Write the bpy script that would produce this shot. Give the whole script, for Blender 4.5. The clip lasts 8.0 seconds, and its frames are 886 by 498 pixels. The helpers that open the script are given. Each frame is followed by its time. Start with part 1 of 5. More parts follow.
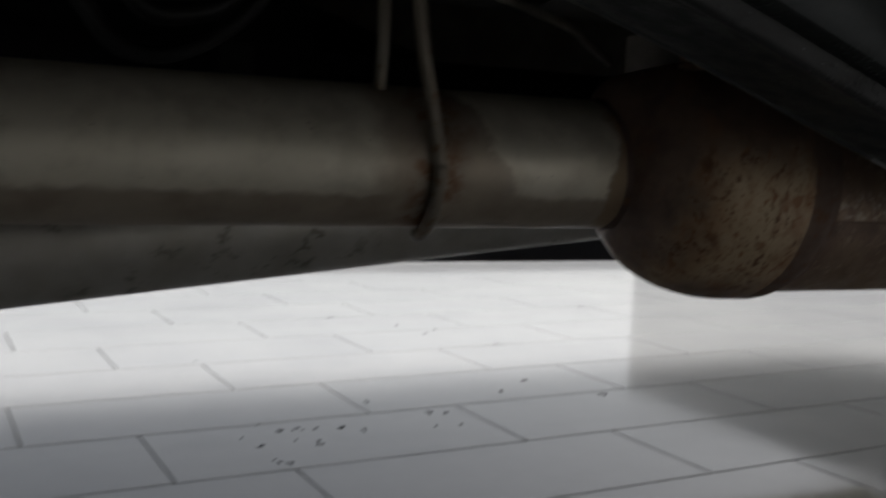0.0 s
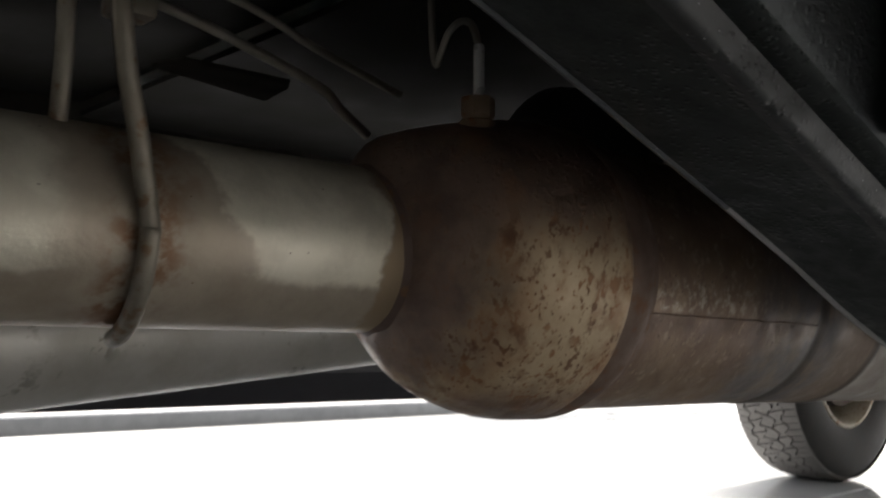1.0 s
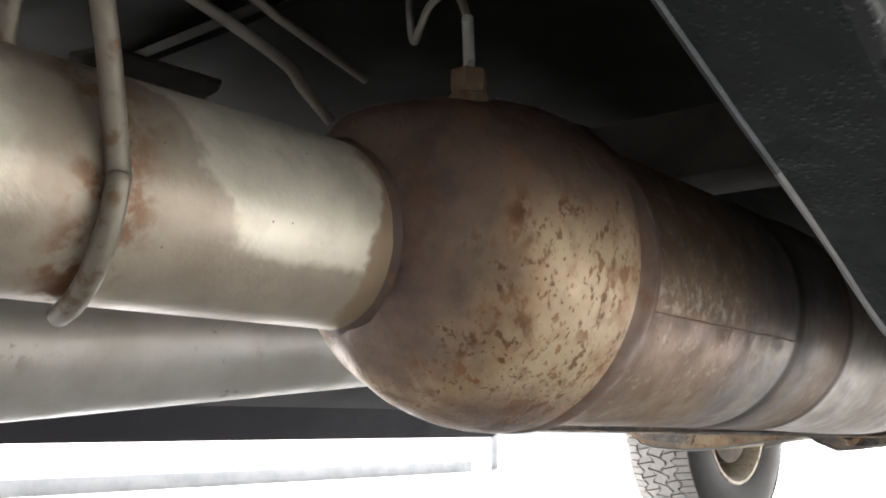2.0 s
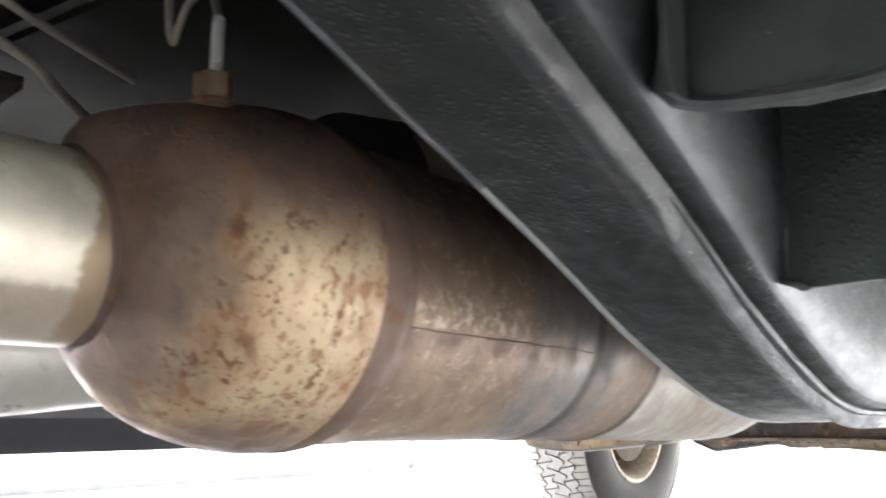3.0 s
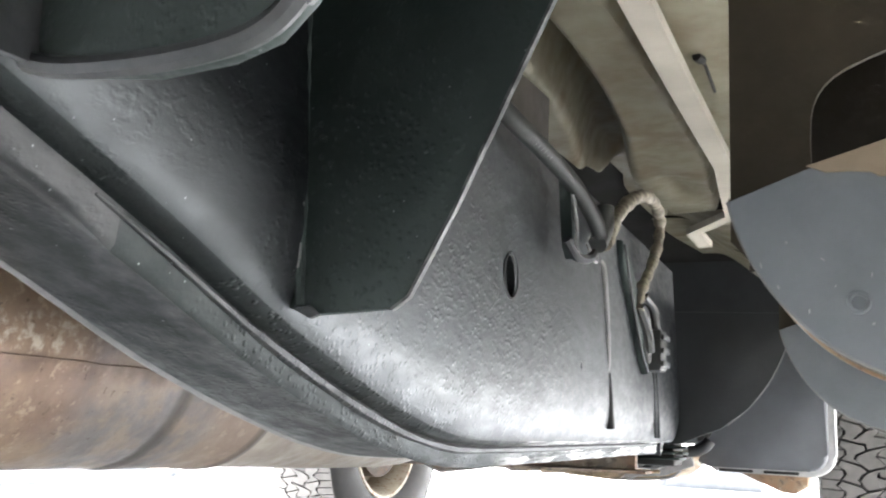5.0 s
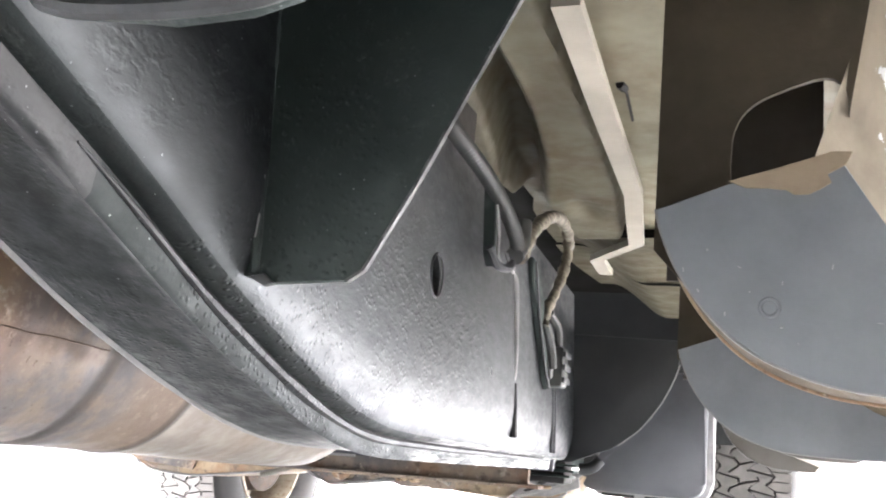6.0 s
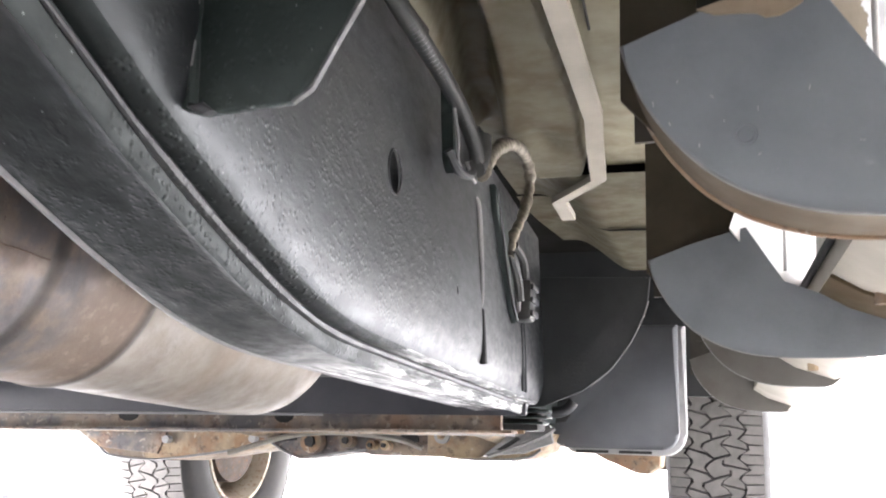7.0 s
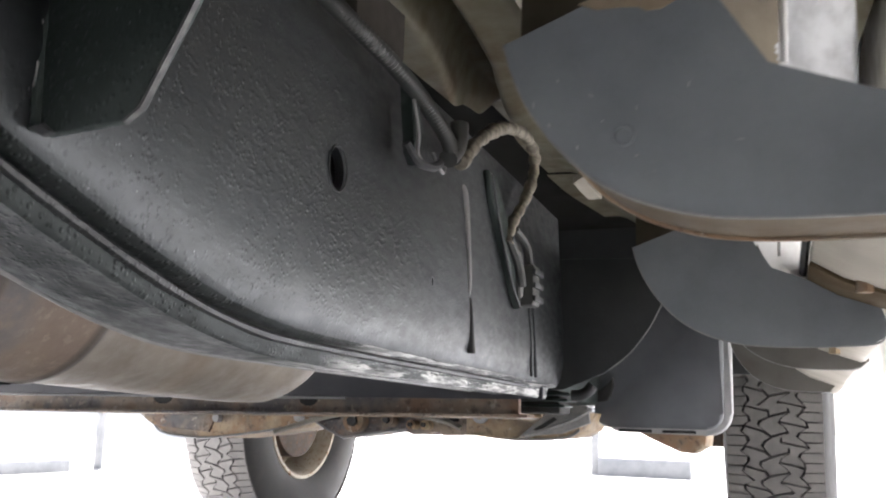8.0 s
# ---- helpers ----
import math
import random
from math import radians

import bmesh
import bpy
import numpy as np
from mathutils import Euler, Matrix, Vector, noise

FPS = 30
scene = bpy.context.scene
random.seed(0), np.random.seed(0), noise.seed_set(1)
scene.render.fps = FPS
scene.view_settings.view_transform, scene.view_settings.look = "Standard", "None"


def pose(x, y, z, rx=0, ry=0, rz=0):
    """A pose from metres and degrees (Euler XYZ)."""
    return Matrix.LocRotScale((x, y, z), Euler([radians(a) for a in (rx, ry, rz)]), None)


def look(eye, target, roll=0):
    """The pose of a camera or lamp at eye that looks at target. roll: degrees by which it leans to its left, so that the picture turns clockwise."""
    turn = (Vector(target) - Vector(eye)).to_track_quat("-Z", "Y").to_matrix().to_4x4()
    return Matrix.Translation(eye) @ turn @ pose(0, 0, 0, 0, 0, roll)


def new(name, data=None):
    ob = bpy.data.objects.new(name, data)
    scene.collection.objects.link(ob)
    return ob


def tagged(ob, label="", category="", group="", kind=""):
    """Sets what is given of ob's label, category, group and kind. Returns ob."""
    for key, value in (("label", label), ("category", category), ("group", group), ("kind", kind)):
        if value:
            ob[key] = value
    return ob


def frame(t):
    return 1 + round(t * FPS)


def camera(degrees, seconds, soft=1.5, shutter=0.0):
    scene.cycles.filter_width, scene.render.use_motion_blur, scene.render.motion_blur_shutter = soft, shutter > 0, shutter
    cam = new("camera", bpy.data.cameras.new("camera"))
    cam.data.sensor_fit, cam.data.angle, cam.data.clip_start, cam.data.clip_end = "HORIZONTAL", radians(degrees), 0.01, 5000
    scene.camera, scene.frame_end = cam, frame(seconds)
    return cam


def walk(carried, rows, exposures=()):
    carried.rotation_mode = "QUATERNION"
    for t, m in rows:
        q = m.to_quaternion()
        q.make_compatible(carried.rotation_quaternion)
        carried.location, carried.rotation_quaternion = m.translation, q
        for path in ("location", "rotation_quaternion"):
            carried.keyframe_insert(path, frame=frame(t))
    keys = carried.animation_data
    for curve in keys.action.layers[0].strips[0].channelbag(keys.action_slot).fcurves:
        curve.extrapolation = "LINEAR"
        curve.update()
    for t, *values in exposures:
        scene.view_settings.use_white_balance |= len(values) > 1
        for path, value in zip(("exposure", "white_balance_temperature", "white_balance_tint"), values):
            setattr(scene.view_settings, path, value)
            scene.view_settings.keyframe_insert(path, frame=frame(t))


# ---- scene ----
cam = camera(48.6, 8.0, soft=1.9, shutter=0.3)
PATH = [
    (0, (0.198, -0.043, 0.533), (-1.612, 0.789, 0.35), 2.3),
    (0.2, (0.138, 0.005, 0.508), (-1.594, 0.948, 0.466), 2.2),
    (0.5, (0.072, 0.021, 0.478), (-1.577, 1.152, 0.502), 1.1),
    (0.8, (0.003, 0.022, 0.495), (-1.498, 1.334, 0.534), 1.8),
    (1, (-0.002, 0.046, 0.473), (-1.498, 1.357, 0.655), 1.0),
    (1.2, (-0.02, 0.053, 0.463), (-1.477, 1.401, 0.711), 1.3),
    (2.3, (-0.119, 0.051, 0.424), (-1.382, 1.567, 0.749), 0.9),
    (2.5, (-0.109, 0.064, 0.433), (-1.343, 1.603, 0.764), 0.8),
    (2.8, (-0.072, 0.106, 0.428), (-1.271, 1.651, 0.839), 0.5),
    (3, (-0.037, 0.14, 0.445), (-1.24, 1.705, 0.764), 0.6),
    (3.2, (-0.014, 0.171, 0.439), (-1.200, 1.752, 0.756), 1.0),
    (3.5, (0.003, 0.213, 0.436), (-1.135, 1.82, 0.788), 1.5),
    (4, (0.034, 0.264, 0.441), (-1.036, 1.915, 0.8), 1.3),
    (4.2, (0.045, 0.268, 0.441), (-0.999, 1.948, 0.804), 1.0),
    (4.5, (0.037, 0.286, 0.447), (-0.936, 1.998, 0.799), 1.0),
    (5, (0.044, 0.291, 0.464), (-0.82, 2.06, 0.81), 2.4),
    (5.2, (0.044, 0.285, 0.475), (-0.783, 2.075, 0.811), 3.3),
    (6.3, (0.025, 0.262, 0.428), (-0.57, 2.12, 0.865), 3.9),
    (6.5, (0.025, 0.27, 0.425), (-0.561, 2.141, 0.821), 1.8),
    (6.8, (0.019, 0.289, 0.388), (-0.562, 2.163, 0.798), 1.9),
    (7, (0.018, 0.311, 0.37), (-0.571, 2.177, 0.783), 1.8),
    (7.2, (0.024, 0.334, 0.358), (-0.594, 2.193, 0.778), 1.7),
    (7.5, (0.036, 0.369, 0.361), (-0.64, 2.204, 0.781), 2.1),
    (7.8, (0.069, 0.375, 0.373), (-0.649, 2.181, 0.773), 1.9),
    (8, (0.113, 0.35, 0.393), (-0.644, 2.167, 0.742), 1.8),
]
EXPOSURES = [(0.0, -0.42, 6500, 10), (0.4, -0.2, 6500, 10), (0.7, 0.48, 6600, 10), (1.0, 1.25, 6700, 10), (1.2, 1.9, 6700, 10), (2.3, 3.1, 6550, 10), (2.5, 3.2, 6550, 10), (3.0, 3.68, 6400, 10), (3.5, 3.8, 6200, 10), (4.0, 3.8, 6200, 10), (5.0, 3.97, 6300, 10), (6.5, 4.32, 6400, 16), (7.0, 3.95, 6400, 16), (7.5, 3.47, 6400, 16), (8.0, 2.97, 6400, 14)]
walk(cam, [(t, look(eye, target, roll)) for t, eye, target, roll in PATH], EXPOSURES)

# ---- world and sun ----
world = bpy.data.worlds.new("sky")
scene.world = world
world.use_nodes = True
wn = world.node_tree
sky = wn.nodes.new("ShaderNodeTexSky")
sky.sky_type = "NISHITA"
sky.sun_disc = False
sky.sun_elevation = radians(49.4)
sky.sun_rotation = radians(-24)
sky.air_density = 1.0
sky.dust_density = 4.0
wn.nodes["Background"].inputs["Strength"].default_value = 0.15
haze = wn.nodes.new("ShaderNodeHueSaturation")
haze.inputs["Saturation"].default_value = 0.35
wn.links.new(sky.outputs["Color"], haze.inputs["Color"])
wn.links.new(haze.outputs["Color"], wn.nodes["Background"].inputs["Color"])
sun = new("sun", bpy.data.lights.new("sun", "SUN"))
sun.data.energy, sun.data.angle, sun.data.color = 3.2, radians(32), (1.0, 0.985, 0.97)
sun.matrix_world = look((-4.0, 9.0, 11.5), (0, 0, 0))


# ---- materials ----
class Mat:
    """A node material with a principled shader and small helpers."""

    def __init__(self, name, rough=0.5, metal=0.0, spec=0.5):
        self.m = bpy.data.materials.new(name)
        self.m.use_nodes = True
        self.t = self.m.node_tree
        self.b = self.t.nodes["Principled BSDF"]
        self.b.inputs["Roughness"].default_value = rough
        self.b.inputs["Metallic"].default_value = metal
        self.b.inputs["Specular IOR Level"].default_value = spec
        self.co = self.t.nodes.new("ShaderNodeTexCoord").outputs["Object"]

    def node(self, kind, **kw):
        n = self.t.nodes.new(kind)
        for k, v in kw.items():
            n.inputs[k.replace("_", " ")].default_value = v
        return n

    def link(self, a, b):
        self.t.links.new(a, b)

    def noise(self, scale, detail=4.0, rough=0.6, stretch=None, offset=(0, 0, 0)):
        n = self.node("ShaderNodeTexNoise", Scale=scale, Detail=detail, Roughness=rough)
        mp = self.node("ShaderNodeMapping", Location=offset)
        if stretch:
            mp.inputs["Scale"].default_value = stretch
        self.link(self.co, mp.inputs["Vector"])
        self.link(mp.outputs["Vector"], n.inputs["Vector"])
        return n.outputs["Fac"]

    def cells(self, scale, feature="F1"):
        n = self.node("ShaderNodeTexVoronoi", Scale=scale)
        n.feature = feature
        self.link(self.co, n.inputs["Vector"])
        return n.outputs["Distance"]

    def axis(self, k):
        n = self.node("ShaderNodeSeparateXYZ")
        self.link(self.co, n.inputs["Vector"])
        return n.outputs["XYZ".index(k)]

    def span(self, v, a, b, lo=0.0, hi=1.0):
        """A smooth rise of v from a to b, mapped to lo .. hi."""
        n = self.node("ShaderNodeMapRange")
        n.interpolation_type = "SMOOTHSTEP"
        for k, x in (("From Min", a), ("From Max", b), ("To Min", lo), ("To Max", hi)):
            n.inputs[k].default_value = x
        self.link(v, n.inputs["Value"])
        return n.outputs["Result"]

    def math(self, op, a, b):
        n = self.node("ShaderNodeMath")
        n.operation = op
        for i, v in enumerate((a, b)):
            if isinstance(v, (int, float)):
                n.inputs[i].default_value = v
            else:
                self.link(v, n.inputs[i])
        return n.outputs[0]

    def mix(self, fac, a, b):
        n = self.node("ShaderNodeMix")
        n.data_type = "RGBA"
        if isinstance(fac, (int, float)):
            n.inputs["Factor"].default_value = fac
        else:
            self.link(fac, n.inputs["Factor"])
        for i, v in ((6, a), (7, b)):
            if isinstance(v, tuple):
                n.inputs[i].default_value = (*v, 1)
            else:
                self.link(v, n.inputs[i])
        return n.outputs[2]

    def colour(self, c):
        if isinstance(c, tuple):
            self.b.inputs["Base Color"].default_value = (*c, 1)
        else:
            self.link(c, self.b.inputs["Base Color"])
        return self

    def rough(self, v):
        self.link(v, self.b.inputs["Roughness"])
        return self

    def bump(self, h, strength=0.3, dist=0.002):
        n = self.node("ShaderNodeBump", Strength=strength, Distance=dist)
        self.link(h, n.inputs["Height"])
        if self.b.inputs["Normal"].is_linked:
            self.link(self.b.inputs["Normal"].links[0].from_socket, n.inputs["Normal"])
        self.link(n.outputs["Normal"], self.b.inputs["Normal"])
        return self


def painted(name, c1, c2, rough, scale=18, metal=0.0, spec=0.5, bump=0.25, grain=220, r_var=0.12):
    """Paint, plastic or bare metal with stains at one scale and grain at another."""
    m = Mat(name, rough, metal, spec)
    big, fine = m.noise(scale), m.noise(grain, 3)
    f = m.math("ADD", m.math("MULTIPLY", m.span(big, 0.35, 0.68), 0.75), m.math("MULTIPLY", fine, 0.25))
    m.colour(m.mix(f, c1, c2))
    m.rough(m.span(big, 0.3, 0.7, max(rough - r_var, 0.05), min(rough + r_var, 1)))
    m.bump(fine, bump, 0.0012)
    return m


def rusty(name, clean, dirt, rust, metal=0.6, rough=0.5, amount=0.55, scale=14):
    """Bare metal that is partly covered with brown dust and rust."""
    m = Mat(name, rough, metal)
    big, mid, fine = m.noise(scale), m.noise(scale * 5, 5), m.noise(260, 3)
    c = m.mix(m.span(big, amount - 0.2, amount + 0.15), clean, dirt)
    c = m.mix(m.span(mid, 0.56, 0.68), c, rust)
    m.colour(c).rough(m.span(mid, 0.3, 0.7, rough - 0.1, rough + 0.2)).bump(fine, 0.3, 0.001)
    return m


def shaft_metal():
    """Dull aluminium with dark grease marks."""
    m = Mat("propshaft_aluminium", 0.42, 0.45)
    c = m.mix(m.span(m.noise(12), 0.35, 0.68), (0.60, 0.58, 0.54), (0.47, 0.45, 0.40))
    mark = m.math("MULTIPLY", m.span(m.noise(34, 5, 0.7), 0.58, 0.64), m.span(m.noise(7, 2, 0.5, None, (2, 0, 5)), 0.48, 0.58))
    c = m.mix(m.math("MULTIPLY", mark, 0.7), c, (0.16, 0.14, 0.10))
    m.colour(c).rough(m.span(m.noise(20), 0.3, 0.7, 0.34, 0.5)).bump(m.noise(220, 3), 0.2, 0.001)
    return m


def frame_rust(name, paint, dust, rust):
    """Old chassis paint, grey-blue where it holds, tan dust and orange-brown rust in large patches."""
    m = Mat(name, 0.6, 0.1)
    c = m.mix(m.span(m.noise(9, 4, 0.6), 0.40, 0.60), paint, dust)
    c = m.mix(m.math("MULTIPLY", m.span(m.noise(13, 5, 0.65, None, (5, 2, 8)), 0.48, 0.66), 0.7), c, rust)
    c = m.mix(m.math("MULTIPLY", m.span(m.noise(60, 4, 0.65), 0.54, 0.66), 0.6), c, (0.05, 0.035, 0.025))
    c = m.mix(m.math("MULTIPLY", m.span(m.noise(85, 4, 0.6, None, (3, 3, 3)), 0.60, 0.68), 0.6), c, (0.50, 0.44, 0.36))
    m.colour(c).rough(m.span(m.noise(40), 0.3, 0.7, 0.45, 0.75)).bump(m.noise(150, 4), 0.4, 0.0012)
    return m


def stained(name, c1, c2, stain):
    """Old primer with soft brown stains, dust and small dents."""
    m = Mat(name, 0.5, 0.0, 0.45)
    big, mid, fine = m.noise(6, 4, 0.6), m.noise(24, 5, 0.65), m.noise(240, 3)
    c = m.mix(m.span(big, 0.32, 0.68), c1, c2)
    c = m.mix(m.math("MULTIPLY", m.span(m.noise(8, 5, 0.65, None, (4, 9, 2)), 0.48, 0.70), 0.6), c, stain)
    c = m.mix(m.math("MULTIPLY", m.span(mid, 0.50, 0.75), 0.2), c, stain)
    m.colour(c).rough(m.span(mid, 0.3, 0.7, 0.36, 0.62)).bump(big, 0.15, 0.010).bump(fine, 0.12, 0.0008)
    return m


def undercoat(name, low, high, r0, r1, gloss, coat_rough, bumps, flaked=False, dusty=False, dull_patch=False):
    """Black sprayed undercoat with a semi-gloss skin, runs and spatter."""
    m = Mat(name, 0.38, 0.0, 0.6)
    m.b.inputs["Coat Weight"].default_value = gloss
    m.b.inputs["Coat Roughness"].default_value = coat_rough
    big, mid, fine = m.noise(9), m.noise(60, 5, 0.65, (1, 0.6, 1.6)), m.noise(330, 3)
    c = m.mix(m.span(big, 0.3, 0.75), low, high)
    speck = m.span(m.cells(150), 0.05, 0.10, 1, 0)
    keep = m.span(m.noise(26, 3), 0.52, 0.57)
    c = m.mix(m.math("MULTIPLY", speck, keep), c, (0.20, 0.21, 0.21))
    if dusty:
        spot = m.math("MULTIPLY", m.span(m.cells(34), 0.10, 0.26, 1, 0), m.span(m.noise(15, 2, 0.5, None, (7, 3, 3)), 0.50, 0.60))
        c = m.mix(m.math("MULTIPLY", spot, 0.75), c, (0.075, 0.085, 0.078))
    if flaked:
        streak = m.noise(95, 6, 0.75, (1, 0.055, 1))
        where = m.math("MULTIPLY", m.span(m.axis("Y"), 0.98, 1.08), m.span(streak, 0.44, 0.49))
        pale = m.mix(m.span(m.noise(150, 3, 0.6, (1, 0.10, 1)), 0.38, 0.58), (0.78, 0.78, 0.77), (0.20, 0.20, 0.20))
        c = m.mix(where, c, pale)
        m.bump(m.math("MULTIPLY", where, m.span(streak, 0.45, 0.7)), 0.6, 0.002)
    m.colour(c).rough(m.span(mid, 0.3, 0.75, r0, r1))
    if dull_patch:
        # shade put in as lower gloss: bay between the two body mounts, rail end
        up = m.math("ADD", m.axis("Z"), m.math("MULTIPLY", m.axis("Y"), 0.36))
        bay = m.math("MULTIPLY", m.span(m.math("ADD", up, m.math("MULTIPLY", big, 0.03)), 0.775, 0.835), m.math("MULTIPLY", m.span(m.axis("Y"), 0.655, 0.66, 1, 0), m.span(m.axis("Y"), 0.44, 0.48)))
        dull = m.math("MAXIMUM", bay, m.span(m.axis("Y"), 1.30, 1.46, 0, 0.6))
        m.link(m.span(dull, 0, 1, gloss, 0.02), m.b.inputs["Coat Weight"])
        m.link(m.span(dull, 0, 1, 0.6, 0.20), m.b.inputs["Specular IOR Level"])
    # sprayed lumps: drops in patches over a finer orange peel
    patch = m.span(m.noise(11, 4, 0.6, None, (3, 1, 2)), 0.44, 0.60)
    if dull_patch:
        # a dense field of drops on the middle of the web
        field = m.math("MULTIPLY", m.math("MULTIPLY", m.span(m.axis("Y"), 0.66, 0.74), m.span(m.axis("Y"), 0.96, 1.12, 1, 0)), m.span(m.axis("Z"), 0.60, 0.66, 1, 0))
        patch = m.math("MAXIMUM", m.math("MULTIPLY", patch, 0.55), m.math("MULTIPLY", field, m.span(m.noise(20, 4, 0.6, None, (1, 4, 4)), 0.36, 0.56)))
    drops = m.math("MULTIPLY", m.span(m.cells(240), 0.10, 0.45, 1, 0), patch)
    runs = m.math("MULTIPLY", m.span(m.noise(120, 3, 0.55, (1, 0.55, 1.0)), 0.50, 0.66), m.span(m.noise(8, 3), 0.42, 0.60))
    m.bump(mid, 0.22 * bumps, 0.0016).bump(fine, 0.2, 0.0006).bump(runs, 0.25 * bumps, 0.0010).bump(drops, 0.44 * bumps, 0.0009)
    return m


def pipe_steel():
    """Stainless pipe, brown from heat, with clean stretches on its upper side."""
    m = Mat("heat_stained_pipe", 0.45, 0.45)
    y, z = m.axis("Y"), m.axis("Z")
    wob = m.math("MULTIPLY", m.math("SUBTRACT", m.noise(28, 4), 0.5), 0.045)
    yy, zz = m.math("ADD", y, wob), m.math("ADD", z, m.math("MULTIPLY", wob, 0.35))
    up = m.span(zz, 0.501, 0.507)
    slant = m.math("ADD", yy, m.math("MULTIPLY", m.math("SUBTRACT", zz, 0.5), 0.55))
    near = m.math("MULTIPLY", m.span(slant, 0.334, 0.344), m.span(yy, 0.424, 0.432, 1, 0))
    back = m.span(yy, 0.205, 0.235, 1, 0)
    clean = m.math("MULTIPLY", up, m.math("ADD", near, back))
    fine, speck = m.noise(300, 3), m.span(m.cells(130), 0.06, 0.11, 1, 0)
    speck = m.math("MULTIPLY", speck, m.span(m.noise(45, 2), 0.55, 0.62))
    brown = m.mix(m.span(m.noise(16), 0.35, 0.7), (0.460, 0.397, 0.316), (0.345, 0.287, 0.224))
    ring = m.math("MULTIPLY", m.span(yy, 0.235, 0.262), m.span(yy, 0.268, 0.300, 1, 0))
    brown = m.mix(m.math("MULTIPLY", ring, m.span(m.noise(70), 0.4, 0.6)), brown, (0.230, 0.115, 0.057))
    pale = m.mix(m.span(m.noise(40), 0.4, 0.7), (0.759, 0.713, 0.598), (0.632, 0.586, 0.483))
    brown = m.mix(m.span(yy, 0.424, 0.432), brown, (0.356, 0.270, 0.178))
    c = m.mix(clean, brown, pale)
    c = m.mix(speck, c, (0.149, 0.081, 0.034))
    m.colour(c).rough(m.span(m.noise(22), 0.3, 0.7, 0.37, 0.55)).bump(fine, 0.25, 0.0008).bump(m.noise(14, 3), 0.2, 0.003)
    return m


def dome_steel():
    """Cast end of the converter: purple-brown heat colours, a pale face with rust spots."""
    m = Mat("rust_spotted_steel", 0.5, 0.25)
    y, z = m.axis("Y"), m.axis("Z")
    wob = m.math("MULTIPLY", m.math("SUBTRACT", m.noise(34, 5), 0.5), 0.05)
    yy, zz = m.math("ADD", y, wob), m.math("ADD", z, wob)
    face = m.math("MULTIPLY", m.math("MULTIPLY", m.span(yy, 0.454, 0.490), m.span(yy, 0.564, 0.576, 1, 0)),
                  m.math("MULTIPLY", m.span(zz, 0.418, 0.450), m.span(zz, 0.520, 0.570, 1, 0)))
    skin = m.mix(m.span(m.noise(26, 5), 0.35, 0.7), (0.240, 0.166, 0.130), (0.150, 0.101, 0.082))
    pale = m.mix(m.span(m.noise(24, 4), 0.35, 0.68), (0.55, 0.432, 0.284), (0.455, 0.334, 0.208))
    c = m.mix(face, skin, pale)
    # orange wash along both edges of the pale face and in soft clouds over it
    rim = m.math("MAXIMUM", m.math("MULTIPLY", m.span(yy, 0.462, 0.476), m.span(yy, 0.482, 0.504, 1, 0)),
                 m.math("MULTIPLY", m.span(yy, 0.552, 0.562), m.span(yy, 0.570, 0.580, 1, 0)))
    rim = m.math("MULTIPLY", rim, m.span(m.noise(40, 4, 0.6, None, (4, 2, 7)), 0.35, 0.65))
    c = m.mix(m.math("MULTIPLY", rim, 0.38), c, (0.432, 0.222, 0.102))
    cloud = m.math("MULTIPLY", m.span(m.noise(64, 4, 0.6, (1, 1, 0.7), (9, 4, 2)), 0.50, 0.68), m.span(face, 0.1, 0.7, 0.12, 0.5))
    c = m.mix(cloud, c, (0.300, 0.162, 0.090))
    where = m.span(m.noise(24, 3, 0.5, None, (5, 5, 1)), 0.28, 0.5)
    fine = m.math("MULTIPLY", m.span(m.noise(170, 2, 0.5, (1, 1, 0.7), (3, 1, 7)), 0.58, 0.68), where)
    smear = m.math("MULTIPLY", m.span(m.noise(66, 5, 0.62, (1, 1, 0.55)), 0.54, 0.62), m.span(m.noise(19, 3, 0.5, None, (1, 7, 4)), 0.36, 0.56))
    tiny = m.math("MULTIPLY", m.span(m.noise(290, 2, 0.5, (1, 1, 0.7), (6, 2, 5)), 0.60, 0.68), where)
    dots = m.math("MAXIMUM", m.math("MAXIMUM", fine, tiny), smear)
    tone = m.mix(m.span(m.noise(50, 3, 0.5, None, (8, 1, 1)), 0.4, 0.6), (0.150, 0.062, 0.027), (0.290, 0.130, 0.052))
    c = m.mix(m.math("MULTIPLY", dots, m.span(face, 0.0, 0.5, 0.2, 0.85)), c, tone)
    m.colour(c).rough(m.span(m.noise(60), 0.3, 0.7, 0.36, 0.62)).bump(m.noise(220, 4), 0.35, 0.001).bump(dots, 0.5, 0.0006)
    return m


